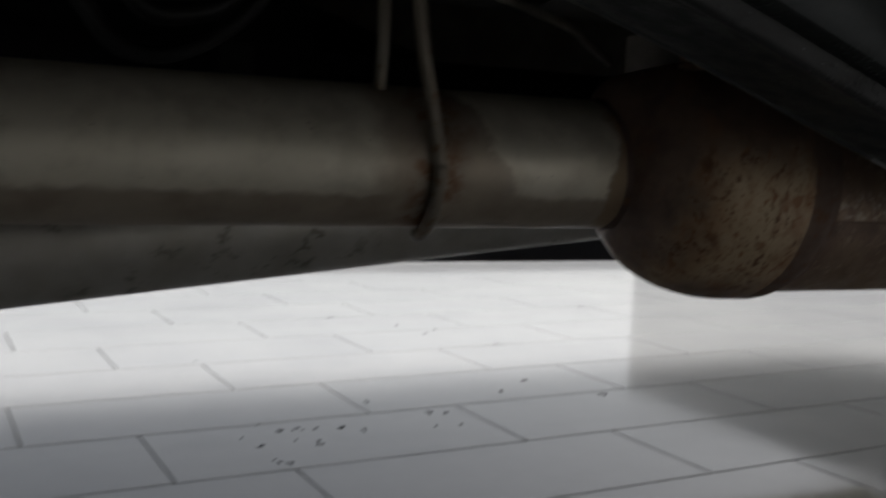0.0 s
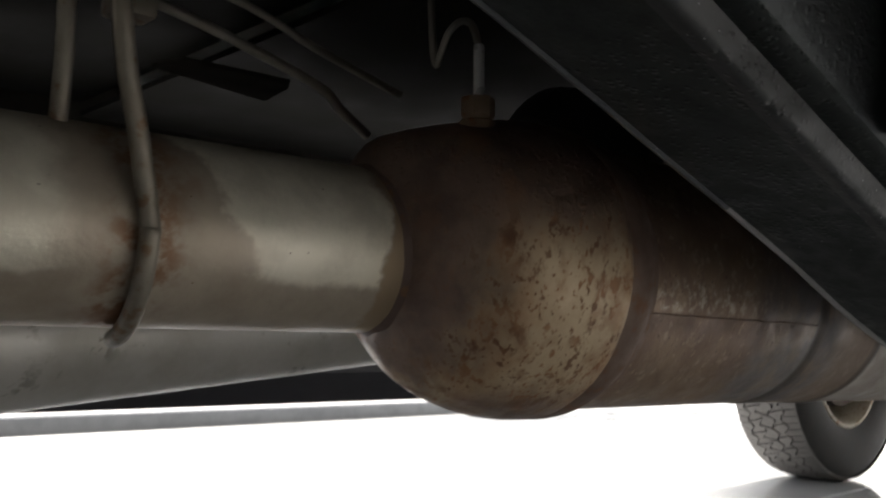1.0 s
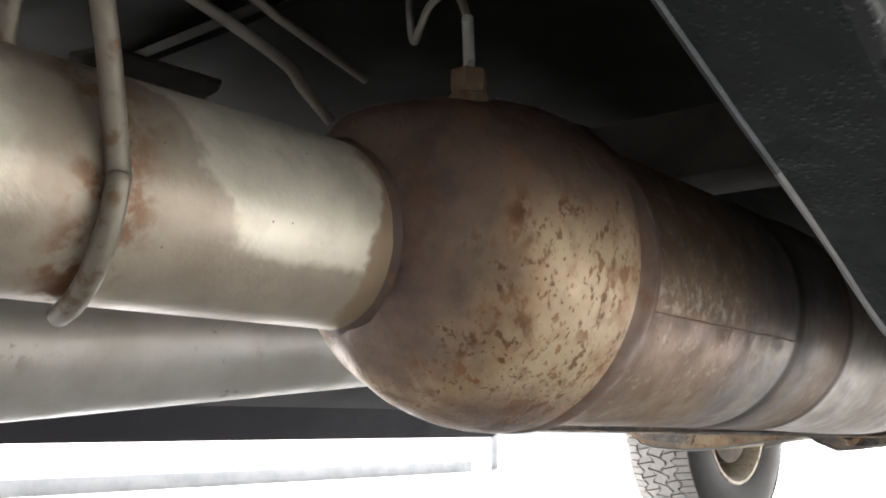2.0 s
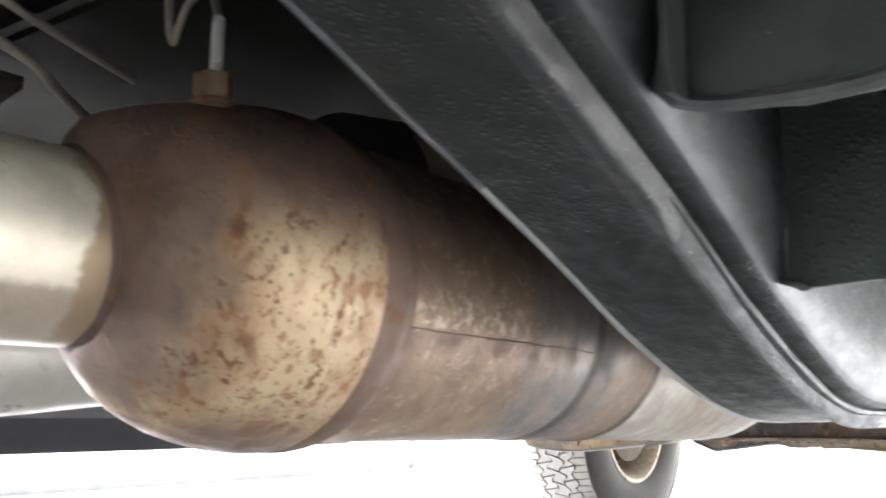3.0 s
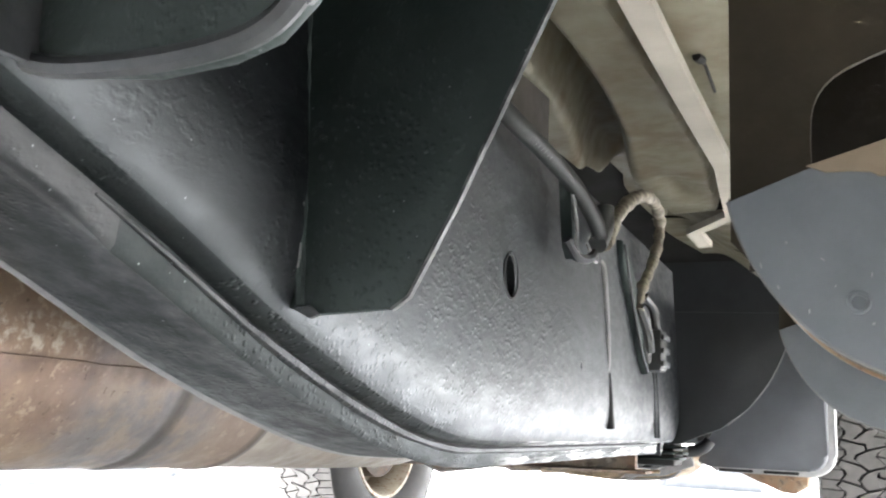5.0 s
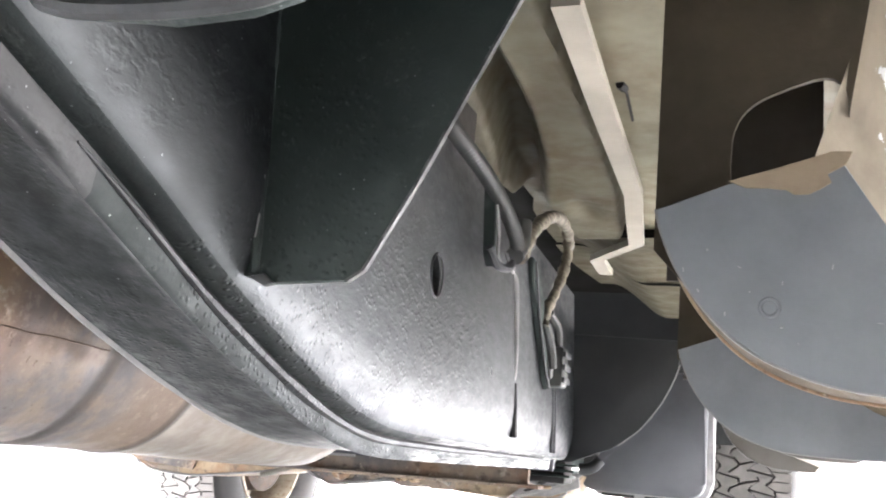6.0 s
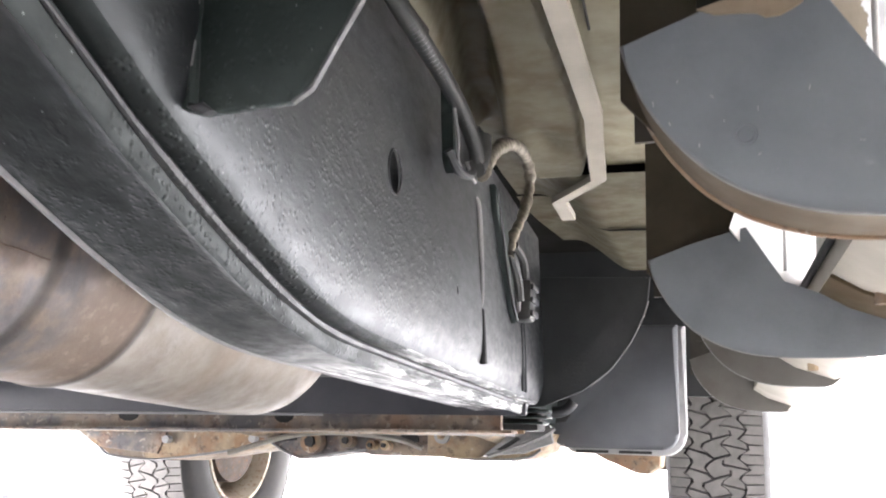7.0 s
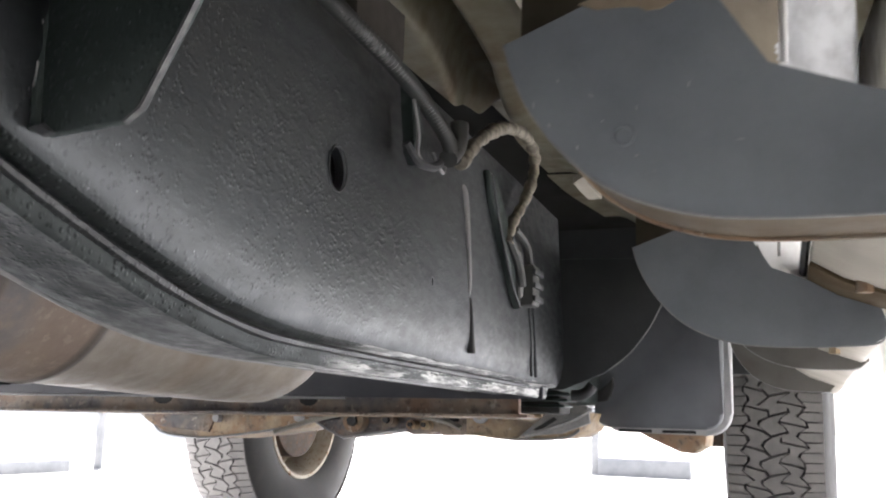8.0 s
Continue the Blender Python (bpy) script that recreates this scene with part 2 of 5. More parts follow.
def shell_steel():
    """Shell of the converter: tan dust near the front weld, blue-grey heat zone, then clean grey steel."""
    m = Mat("converter_shell_steel", 0.42, 0.45)
    y, z = m.axis("Y"), m.axis("Z")
    wob = m.math("MULTIPLY", m.math("SUBTRACT", m.noise(14, 5), 0.5), 0.12)
    yy = m.math("ADD", y, wob)
    tan = m.mix(m.span(m.noise(24, 5), 0.35, 0.68), (0.350, 0.252, 0.174), (0.238, 0.164, 0.120))
    tan = m.mix(m.span(m.noise(11, 5, 0.7, (1, 1.6, 1), (2, 8, 1)), 0.45, 0.65, 0, 0.8), tan, (0.230, 0.155, 0.121))
    tan = m.mix(m.span(m.noise(90, 4, 0.65, None, (1, 1, 4)), 0.55, 0.66, 0, 0.6), tan, (0.529, 0.414, 0.299))
    blue = m.mix(m.span(m.noise(30, 4), 0.4, 0.65), (0.196, 0.190, 0.196), (0.310, 0.253, 0.207))
    grey = m.mix(m.span(m.noise(20, 4), 0.35, 0.7), (0.320, 0.280, 0.235), (0.250, 0.214, 0.178))
    zone = m.math("MULTIPLY", m.span(yy, 0.72, 0.80), m.span(yy, 0.86, 0.93, 1, 0))
    c = m.mix(m.span(y, 0.86, 0.88, 0, 0.6), tan, (0.310, 0.253, 0.213))
    c = m.mix(m.span(y, 0.974, 0.980), c, grey)
    c = m.mix(m.math("MULTIPLY", m.math("MULTIPLY", m.span(y, 1.10, 1.125), m.span(y, 1.13, 1.16, 1, 0)), 0.45), c, (0.287, 0.218, 0.161))
    c = m.mix(m.math("MULTIPLY", zone, 0.85), c, blue)
    for a in (0.853, 0.976):
        band = m.math("MULTIPLY", m.span(y, a - 0.010, a - 0.002), m.span(y, a + 0.003, a + 0.012, 1, 0))
        c = m.mix(m.math("MULTIPLY", band, 0.75), c, (0.098, 0.086, 0.081))
    c = m.mix(m.math("MULTIPLY", m.math("MULTIPLY", m.span(y, 0.86, 0.88), m.span(z, 0.49, 0.53)), m.math("MULTIPLY", m.span(y, 0.955, 0.974, 1, 0), 0.7)), c, (0.161, 0.161, 0.172))
    under = m.math("MULTIPLY", m.math("MULTIPLY", m.span(z, 0.476, 0.486), m.span(z, 0.490, 0.496, 1, 0)), m.math("MULTIPLY", m.span(y, 0.845, 0.853, 1, 0), m.span(m.noise(40, 4), 0.3, 0.6)))
    c = m.mix(m.math("MULTIPLY", under, 0.6), c, (0.138, 0.092, 0.075))
    crust = m.math("MULTIPLY", m.math("MULTIPLY", m.span(z, 0.492, 0.498), m.span(z, 0.512, 0.522, 1, 0)), m.span(y, 0.70, 0.78, 1, 0))
    c = m.mix(m.math("MULTIPLY", crust, m.span(m.noise(120, 4), 0.48, 0.64, 0, 0.7)), c, (0.632, 0.564, 0.460))
    pits = m.math("MULTIPLY", m.span(m.noise(190, 4), 0.64, 0.70, 0, 0.6), m.span(y, 0.80, 0.90, 1, 0))
    c = m.mix(pits, c, (0.103, 0.069, 0.052))
    m.colour(c).rough(m.span(m.noise(50), 0.3, 0.7, 0.40, 0.62)).bump(m.noise(240, 4), 0.35, 0.001)
    return m


UNDERCOAT = undercoat("black_undercoat", (0.004, 0.0046, 0.005), (0.010, 0.0112, 0.0122), 0.43, 0.62, 0.40, 0.54, 1.15, dull_patch=True).m
UNDERCOAT.node_tree.nodes["Principled BSDF"].inputs["IOR"].default_value = 1.55
FLANGECOAT = undercoat("rough_black_undercoat", (0.0032, 0.0040, 0.0040), (0.0095, 0.011, 0.011), 0.42, 0.68, 0.06, 0.4, 1.7, True).m
FLANGECOAT.node_tree.nodes["Principled BSDF"].inputs["Specular IOR Level"].default_value = 0.36
HALFCOAT = undercoat("dull_black_undercoat", (0.0055, 0.0064, 0.0068), (0.013, 0.0145, 0.015), 0.46, 0.64, 0.14, 0.42, 1.4).m
PLATECOAT = undercoat("matt_black_undercoat", (0.0175, 0.0240, 0.0212), (0.0345, 0.0435, 0.0390), 0.46, 0.64, 0.0, 0.4, 1.2, False, True).m
PLATECOAT.node_tree.nodes["Principled BSDF"].inputs["Specular IOR Level"].default_value = 0.55
UNDERCOAT.node_tree.nodes["Principled BSDF"].inputs["Specular Tint"].default_value = (0.90, 0.97, 1.0, 1)
for coat in (PLATECOAT, FLANGECOAT):
    coat.node_tree.nodes["Principled BSDF"].inputs["Specular Tint"].default_value = (0.88, 1.0, 0.97, 1)
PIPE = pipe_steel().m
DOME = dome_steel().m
SHELL = shell_steel().m
WELD = rusty("weld_rust", (0.220, 0.152, 0.118), (0.165, 0.110, 0.085), (0.215, 0.120, 0.072), 0.3, 0.6).m
WELDDARK = rusty("burnt_weld", (0.155, 0.105, 0.085), (0.12, 0.082, 0.068), (0.21, 0.115, 0.06), 0.25, 0.6).m
SHAFT = shaft_metal().m
ROD = rusty("rusty_rod", (0.29, 0.265, 0.22), (0.23, 0.20, 0.16), (0.22, 0.145, 0.09), 0.6, 0.45).m
LINE = painted("fuel_line_steel", (0.30, 0.28, 0.24), (0.22, 0.2, 0.17), 0.45, 20, 0.5).m
CHROME = painted("bright_steel", (0.80, 0.80, 0.79), (0.70, 0.70, 0.68), 0.35, 30, 0.3).m
HEX = rusty("sensor_body_rust", (0.30, 0.22, 0.15), (0.22, 0.15, 0.10), (0.25, 0.11, 0.05), 0.5, 0.55).m
BROWN = painted("dusty_brown_primer", (0.104, 0.073, 0.037), (0.072, 0.050, 0.026), 0.75, 16, 0.0, 0.3, 0.25).m
# Brownish grey, made darker to stand in for shade on the far brackets.
BROWNGREY = painted("dim_brown_grey_paint", (0.140, 0.132, 0.118), (0.088, 0.079, 0.065), 0.6, 9, 0.0, 0.45, 0.2).m
RUSTBEAM = frame_rust("rusty_frame_steel", (0.115, 0.108, 0.108), (0.31, 0.245, 0.185), (0.235, 0.132, 0.078)).m
ARM = frame_rust("dusty_arm_steel", (0.19, 0.150, 0.110), (0.41, 0.310, 0.195), (0.275, 0.150, 0.075)).m
GREYPAINT = painted("grey_sprayed_paint", (0.134, 0.147, 0.155), (0.227, 0.242, 0.257), 0.5, 6, 0.0, 0.5, 0.15).m
PAN = stained("beige_body_primer", (0.296, 0.272, 0.188), (0.208, 0.190, 0.130), (0.170, 0.118, 0.068)).m
BOARD = painted("dusty_board_primer", (0.494, 0.454, 0.380), (0.391, 0.356, 0.293), 0.55, 7, 0.0, 0.5, 0.08).m
SAND = painted("bare_sandy_primer", (0.34, 0.265, 0.180), (0.26, 0.20, 0.135), 0.75, 40).m
# Far darker than the beige pan: the shade underneath is painted in.
PANDARK = painted("shade_black_floor_pan", (0.005, 0.005, 0.0046), (0.012, 0.0115, 0.0095), 0.9, 8, 0.0, 0.12).m
SILL = painted("pale_sill_paint", (0.82, 0.81, 0.79), (0.68, 0.66, 0.62), 0.45, 22).m
BLACKPLASTIC = painted("black_plastic", (0.018, 0.019, 0.02), (0.03, 0.03, 0.031), 0.5, 14, 0.0, 0.5, 0.2).m
FLAPEDGE = painted("scuffed_and_lit_grey", (0.30, 0.30, 0.30), (0.42, 0.42, 0.41), 0.5, 30).m
WORNEDGE = painted("worn_black_edge", (0.02, 0.02, 0.02), (0.17, 0.17, 0.165), 0.5, 120).m
FLAPGREY = painted("dusty_flap_plastic", (0.090, 0.094, 0.102), (0.139, 0.146, 0.157), 0.42, 5, 0.0, 0.5, 0.1, 220, 0.06).m
TANK = painted("dark_tank_plastic", (0.02, 0.019, 0.025), (0.034, 0.032, 0.040), 0.45, 10).m
HOSE = painted("grey_corrugated_plastic", (0.034, 0.036, 0.034), (0.055, 0.055, 0.050), 0.45, 40).m
TAPE = painted("dusty_loom_tape", (0.30, 0.265, 0.205), (0.11, 0.095, 0.072), 0.65, 90).m
RUBBER = painted("dusty_tyre_rubber", (0.030, 0.029, 0.028), (0.058, 0.055, 0.051), 0.8, 25).m
TREAD = painted("worn_tread_rubber", (0.144, 0.137, 0.128), (0.198, 0.188, 0.176), 0.85, 30).m
RIM = rusty("beige_rim_paint", (0.48, 0.43, 0.34), (0.36, 0.30, 0.22), (0.24, 0.13, 0.07), 0.1, 0.5).m
# Pale grey for worn lips, also put in as edge glints.
LIPGREY = painted("worn_and_glint_grey", (0.20, 0.20, 0.20), (0.30, 0.29, 0.28), 0.5, 60).m
BLUEBEAM = painted("dull_blue_black_paint", (0.035, 0.037, 0.048), (0.062, 0.062, 0.070), 0.42, 9).m
PLATEBROWN = painted("dull_brown_primer", (0.080, 0.063, 0.038), (0.056, 0.045, 0.027), 0.7, 14).m
SHIELD = painted("dull_black_shield", (0.020, 0.0215, 0.0222), (0.034, 0.0358, 0.0365), 0.55, 24, 0.0, 0.4, 0.35).m
# Brown taken very dark, standing in for shade on deep parts.
DARKBROWN = painted("shade_brown_steel", (0.05, 0.042, 0.032), (0.033, 0.028, 0.022), 0.8, 12).m
RIDGE = painted("worn_grey_undercoat", (0.035, 0.037, 0.038), (0.085, 0.087, 0.088), 0.42, 40).m
# Near-black: paints in shaded gaps and recesses, also colours plain black bits.
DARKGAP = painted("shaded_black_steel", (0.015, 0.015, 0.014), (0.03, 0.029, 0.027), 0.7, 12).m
BRAKE = rusty("dark_rusty_casting", (0.10, 0.070, 0.050), (0.065, 0.048, 0.036), (0.19, 0.10, 0.055), 0.15, 0.75, 0.5, 16).m


def half_painted():
    """Bare sandy primer on one side of a ragged edge, chalky white paint on the other."""
    m = Mat("flaking_white_paint", 0.6, 0.0, 0.4)
    ragged = m.math("MULTIPLY", m.math("SUBTRACT", m.noise(60, 6, 0.65), 0.5), 0.055)
    edge = m.span(m.math("ADD", m.axis("X"), ragged), 0.0835, 0.0845)
    bare = m.mix(m.span(m.noise(22, 4), 0.35, 0.7), (0.33, 0.28, 0.21), (0.25, 0.21, 0.16))
    white = m.mix(m.span(m.noise(45, 5, 0.6, None, (2, 2, 2)), 0.4, 0.7), (0.74, 0.75, 0.76), (0.54, 0.545, 0.55))
    m.colour(m.mix(edge, bare, white)).bump(edge, 0.4, 0.001).bump(m.noise(120, 4), 0.3, 0.001)
    return m


HALFPAINT = half_painted().m


def tile_mat():
    m = Mat("white_glazed_tile", 0.2, 0.0, 0.5)
    m.co = m.t.nodes.new("ShaderNodeNewGeometry").outputs["Position"]
    info = m.t.nodes.new("ShaderNodeObjectInfo")
    big = m.noise(2.2, 5)
    c = m.mix(m.span(big, 0.35, 0.7), (0.70, 0.70, 0.69), (0.62, 0.62, 0.62))
    c = m.mix(m.math("MULTIPLY", info.outputs["Random"], 0.10), c, (0.52, 0.53, 0.55))
    smear = m.math("MULTIPLY", m.span(m.noise(3, 6, 0.7, (1, 0.35, 1)), 0.5, 0.8), 0.22)
    c = m.mix(smear, c, (0.38, 0.37, 0.36))
    m.colour(c).rough(m.span(m.noise(3, 3), 0.3, 0.7, 0.06, 0.11))
    m.b.inputs["IOR"].default_value = 1.75
    m.bump(m.noise(4, 2), 0.04, 0.003)
    return m


TILE = tile_mat().m
GROUT = painted("grey_grout", (0.40, 0.40, 0.39), (0.32, 0.32, 0.31), 0.9, 12).m
CONCRETE = painted("pale_concrete", (0.55, 0.54, 0.51), (0.46, 0.45, 0.43), 0.85, 0.8).m
WHITEWALL = painted("white_wall_paint", (0.80, 0.80, 0.80), (0.73, 0.73, 0.73), 0.8, 1.5).m
GREYWALL = painted("grey_render", (0.56, 0.56, 0.54), (0.48, 0.48, 0.46), 0.9, 0.9).m
DULLWALL = painted("dull_grey_wall_paint", (0.30, 0.30, 0.29), (0.24, 0.24, 0.235), 0.85, 1.2).m
FRAMEGREY = painted("grey_aluminium_frame", (0.17, 0.175, 0.18), (0.13, 0.135, 0.14), 0.45, 10).m


# ---- mesh helpers ----
def finish(name, bm, mat, sharp=38.0):
    bmesh.ops.recalc_face_normals(bm, faces=bm.faces[:])
    for f in bm.faces:
        f.smooth = True
    for e in bm.edges:
        if len(e.link_faces) == 2 and e.calc_face_angle(0) > radians(sharp):
            e.smooth = False
    me = bpy.data.meshes.new(name)
    bm.to_mesh(me)
    bm.free()
    me.materials.append(mat)
    return me


def part(name, bm, mat, parent, label="", sharp=38.0):
    """One mesh object under a thing or under a part; the mesh is given in world metres."""
    ob = new(name, finish(name, bm, mat, sharp) if isinstance(bm, bmesh.types.BMesh) else bm)
    ob.parent = parent
    base = parent
    m = Matrix()
    while base is not None:
        m = base.matrix_basis.inverted() @ m if base.parent is None else m
        base = base.parent
    if parent.parent is None:
        ob.matrix_parent_inverse = m
    return tagged(ob, label)


def thing(name, at, label, category, group="", kind=""):
    ob = new(name)
    ob.empty_display_size = 0.1
    ob.location = at
    ob.matrix_basis = Matrix.Translation(at)
    return tagged(ob, label, category, group, kind)


def setting(name, bm, mat, label, category=""):
    return tagged(new(name, finish(name, bm, mat)), label, category or name.replace("_", " "), "", "structure")


def add_box(bm, x0, x1, y0, y1, z0, z1, bevel=0.0):
    v = [bm.verts.new((x, y, z)) for x in (x0, x1) for y in (y0, y1) for z in (z0, z1)]
    fs = [bm.faces.new([v[i] for i in q]) for q in ((0, 1, 3, 2), (4, 6, 7, 5), (0, 4, 5, 1), (2, 3, 7, 6), (0, 2, 6, 4), (1, 5, 7, 3))]
    if bevel:
        es = list({e for f in fs for e in f.edges})
        bmesh.ops.bevel(bm, geom=es, offset=bevel, segments=2, affect="EDGES", profile=0.5)
    return bm


def box(*a, bevel=0.0):
    return add_box(bmesh.new(), *a, bevel=bevel)


def smooth_line(pts, n=8):
    """A Catmull-Rom line through points."""
    p = [Vector(q) for q in pts]
    p = [2 * p[0] - p[1], *p, 2 * p[-1] - p[-2]]
    out = []
    for i in range(1, len(p) - 2):
        a, b, c, d = p[i - 1:i + 3]
        for k in range(n):
            t = k / n
            out.append(0.5 * ((2 * b) + (c - a) * t + (2 * a - 5 * b + 4 * c - d) * t * t + (3 * b - a - 3 * c + d) * t ** 3))
    return out + [p[-2]]


def add_tube(bm, line, r, seg=14, cap=True):
    """A round tube along a line; r is a number or a function of the step."""
    line = [Vector(p) for p in line]
    rings, side = [], None
    for i, p in enumerate(line):
        d = (line[min(i + 1, len(line) - 1)] - line[max(i - 1, 0)]).normalized()
        if side is None:
            side = d.orthogonal().normalized()
        side = (side - d * side.dot(d)).normalized()
        up = d.cross(side)
        rr = r(i) if callable(r) else r
        rings.append([bm.verts.new(p + rr * (math.cos(a) * side + math.sin(a) * up)) for a in (2 * math.pi * k / seg for k in range(seg))])
    for a, b in zip(rings, rings[1:]):
        for k in range(seg):
            bm.faces.new((a[k], a[(k + 1) % seg], b[(k + 1) % seg], b[k]))
    if cap:
        bm.faces.new(rings[0][::-1])
        bm.faces.new(rings[-1])
    return bm


def tube(line, r, seg=14, n=8):
    return add_tube(bmesh.new(), smooth_line(line, n) if n else line, r, seg)


def lathe(axis, profile, seg=64, wobble=0.0):
    """Turns (y, radius) pairs round an axis that is given as a function of y."""
    bm, rings = bmesh.new(), []
    for y, r in profile:
        cx, cz = axis(y)
        rings.append([bm.verts.new((cx + rr * math.cos(a), y, cz + rr * math.sin(a))) for a, rr in
                      ((2 * math.pi * k / seg, r * (1 + wobble * noise.noise((k * 0.35, y * 9, 2)))) for k in range(seg))])
    for a, b in zip(rings, rings[1:]):
        for k in range(seg):
            bm.faces.new((a[k], a[(k + 1) % seg], b[(k + 1) % seg], b[k]))
    bm.faces.new(rings[0])
    bm.faces.new(rings[-1][::-1])
    return bm


def add_prism(bm, outline, place, depth, bevel=0.0):
    """A flat outline of 2D points made solid. place maps (u, v, w) to the world, w runs 0 .. depth."""
    a = [bm.verts.new(place(u, v, 0)) for u, v in outline]
    b = [bm.verts.new(place(u, v, depth)) for u, v in outline]
    n = len(a)
    fs = [bm.faces.new(a), bm.faces.new(b[::-1])]
    for i in range(n):
        fs.append(bm.faces.new((a[i], b[i], b[(i + 1) % n], a[(i + 1) % n])))
    if bevel:
        es = list({e for f in fs[:2] for e in f.edges})
        bmesh.ops.bevel(bm, geom=es, offset=bevel, segments=2, affect="EDGES", profile=0.5)
    return bm


def prism(outline, place, depth, bevel=0.0):
    return add_prism(bmesh.new(), outline, place, depth, bevel)


def at_y(y):
    return lambda u, v, w: (u, y + w, v)


def at_x(x):
    return lambda u, v, w: (x + w, u, v)


def at_z(z):
    return lambda u, v, w: (u, v, z + w)


def add_strip(bm, line, across, thick):
    """A sheet swept along a line: across is the vector of its width, thick that of its thickness."""
    across, thick = Vector(across), Vector(thick)
    rows = []
    for p in line:
        p = Vector(p)
        rows.append([bm.verts.new(q) for q in (p, p + across, p + across + thick, p + thick)])
    for a, b in zip(rows, rows[1:]):
        for k in range(4):
            bm.faces.new((a[k], a[(k + 1) % 4], b[(k + 1) % 4], b[k]))
    bm.faces.new(rows[0])
    bm.faces.new(rows[-1][::-1])
    return bm


def lerp_table(table, y):
    """A smooth curve through (y, value) pairs."""
    ys = [a for a, _ in table]
    vs = [b for _, b in table]
    if y <= ys[0]:
        return vs[0]
    for i in range(len(ys) - 1):
        if y <= ys[i + 1]:
            h = ys[i + 1] - ys[i]
            t = (y - ys[i]) / h
            m0 = (vs[i + 1] - vs[max(i - 1, 0)]) / (ys[i + 1] - ys[max(i - 1, 0)]) * h
            j = min(i + 2, len(ys) - 1)
            m1 = (vs[j] - vs[i]) / (ys[j] - ys[i]) * h
            return ((2 * t ** 3 - 3 * t * t + 1) * vs[i] + (t ** 3 - 2 * t * t + t) * m0 + (-2 * t ** 3 + 3 * t * t) * vs[i + 1] + (t ** 3 - t * t) * m1)
    return vs[-1]


# ---- setting: ground, sills, posts ----
g = bmesh.new()
bmesh.ops.create_grid(g, x_segments=8, y_segments=8, size=400)
for v in g.verts:
    v.co.z = -0.06
setting("ground", g, CONCRETE, "pale concrete ground that reaches the horizon")
# Two walls added outside to shape what the floor reflects; their form is guessed.
setting("boundary_wall", box(-16.2, -16.0, -30, 11.2, -0.06, 1.1), WHITEWALL, "white boundary wall outside, added for bright floor reflections", "wall")
setting("wall_front", box(-23.4, -9.0, 17.0, 17.3, -0.06, 6.0), GREYWALL, "tall grey wall across the yard, added to dim floor reflections", "wall")
# Unseen walls and roof, added to block light around the truck.
setting("wall_right", box(4.6, 4.8, -9.0, 6.2, -0.06, 4.2), DULLWALL, "unseen grey side wall, added to dim the bay", "wall")
setting("wall_rear", box(-6.5, 4.8, -9.3, -9.1, -0.06, 4.2), DULLWALL, "unseen grey wall behind the truck, added to dim the bay", "wall")
setting("ceiling", box(-1.7, 4.8, -9.3, 3.2, 2.9, 3.05), GREYWALL, "unseen roof, added to dim the parking bay", "ceiling")
b = box(-4.72, -4.62, -6.0, 5.50, 0.0, 0.085, bevel=0.006)
setting("window_sill_side", b, FRAMEGREY, "low grey aluminium bottom rail along the open side", "sill")
b = box(-2.18, -1.30, 9.92, 10.06, -0.06, 0.115, bevel=0.006)
setting("window_sill_front", b, FRAMEGREY, "low grey aluminium bottom rail at the front", "sill")


def make_post(x, y, h, z=0.0, r=0.022):
    p = thing("post", (x, y, z), "slim grey steel post on a square foot plate", "post", "posts at the edge", "structure")
    part("shaft", box(x - r, x + r, y - r, y + r, z + 0.012, h, bevel=0.004), FRAMEGREY, p)
    part("foot_plate", box(x - 0.07, x + 0.07, y - 0.07, y + 0.07, z, z + 0.014, bevel=0.003), FRAMEGREY, p)
    return p


make_post(-4.65, 5.79, 2.6)
make_post(-2.22, 9.99, 2.6, -0.06, 0.034)

# ---- the truck ----
truck = thing("pickup_truck", (-0.85, 1.5, 0.0), "underside of a parked pickup truck with black undercoat and rusty exhaust", "truck")


# exhaust: pipe, converter, hanger, sensor
def cat_axis(y):
    return -0.5117 - 0.0324 * (y - 0.5), 0.5250 - 0.0113 * (y - 0.5)


def pipe_axis(y):
    return -0.5470 - 0.012 * (y - 0.4), 0.5330


def neck_axis(y):
    t = min(max((y - 0.446) / 0.030, 0), 1)
    a, c = pipe_axis(y), cat_axis(y)
    return a[0] + (c[0] - a[0]) * t, a[1] + (c[1] - a[1]) * t


def slant(bm):
    """The joint of pipe and converter leans: its lower and inner sides lie further forward."""
    for v in bm.verts:
        ease = min(max((0.505 - v.co.y) / 0.050, 0.0), 1.0) * min(max((v.co.y - 0.40) / 0.03, 0.0), 1.0)
        v.co.y += (0.12 * (0.533 - v.co.z) + 0.34 * max(pipe_axis(v.co.y)[0] + 0.010 - v.co.x, 0.0)) * ease
    return bm


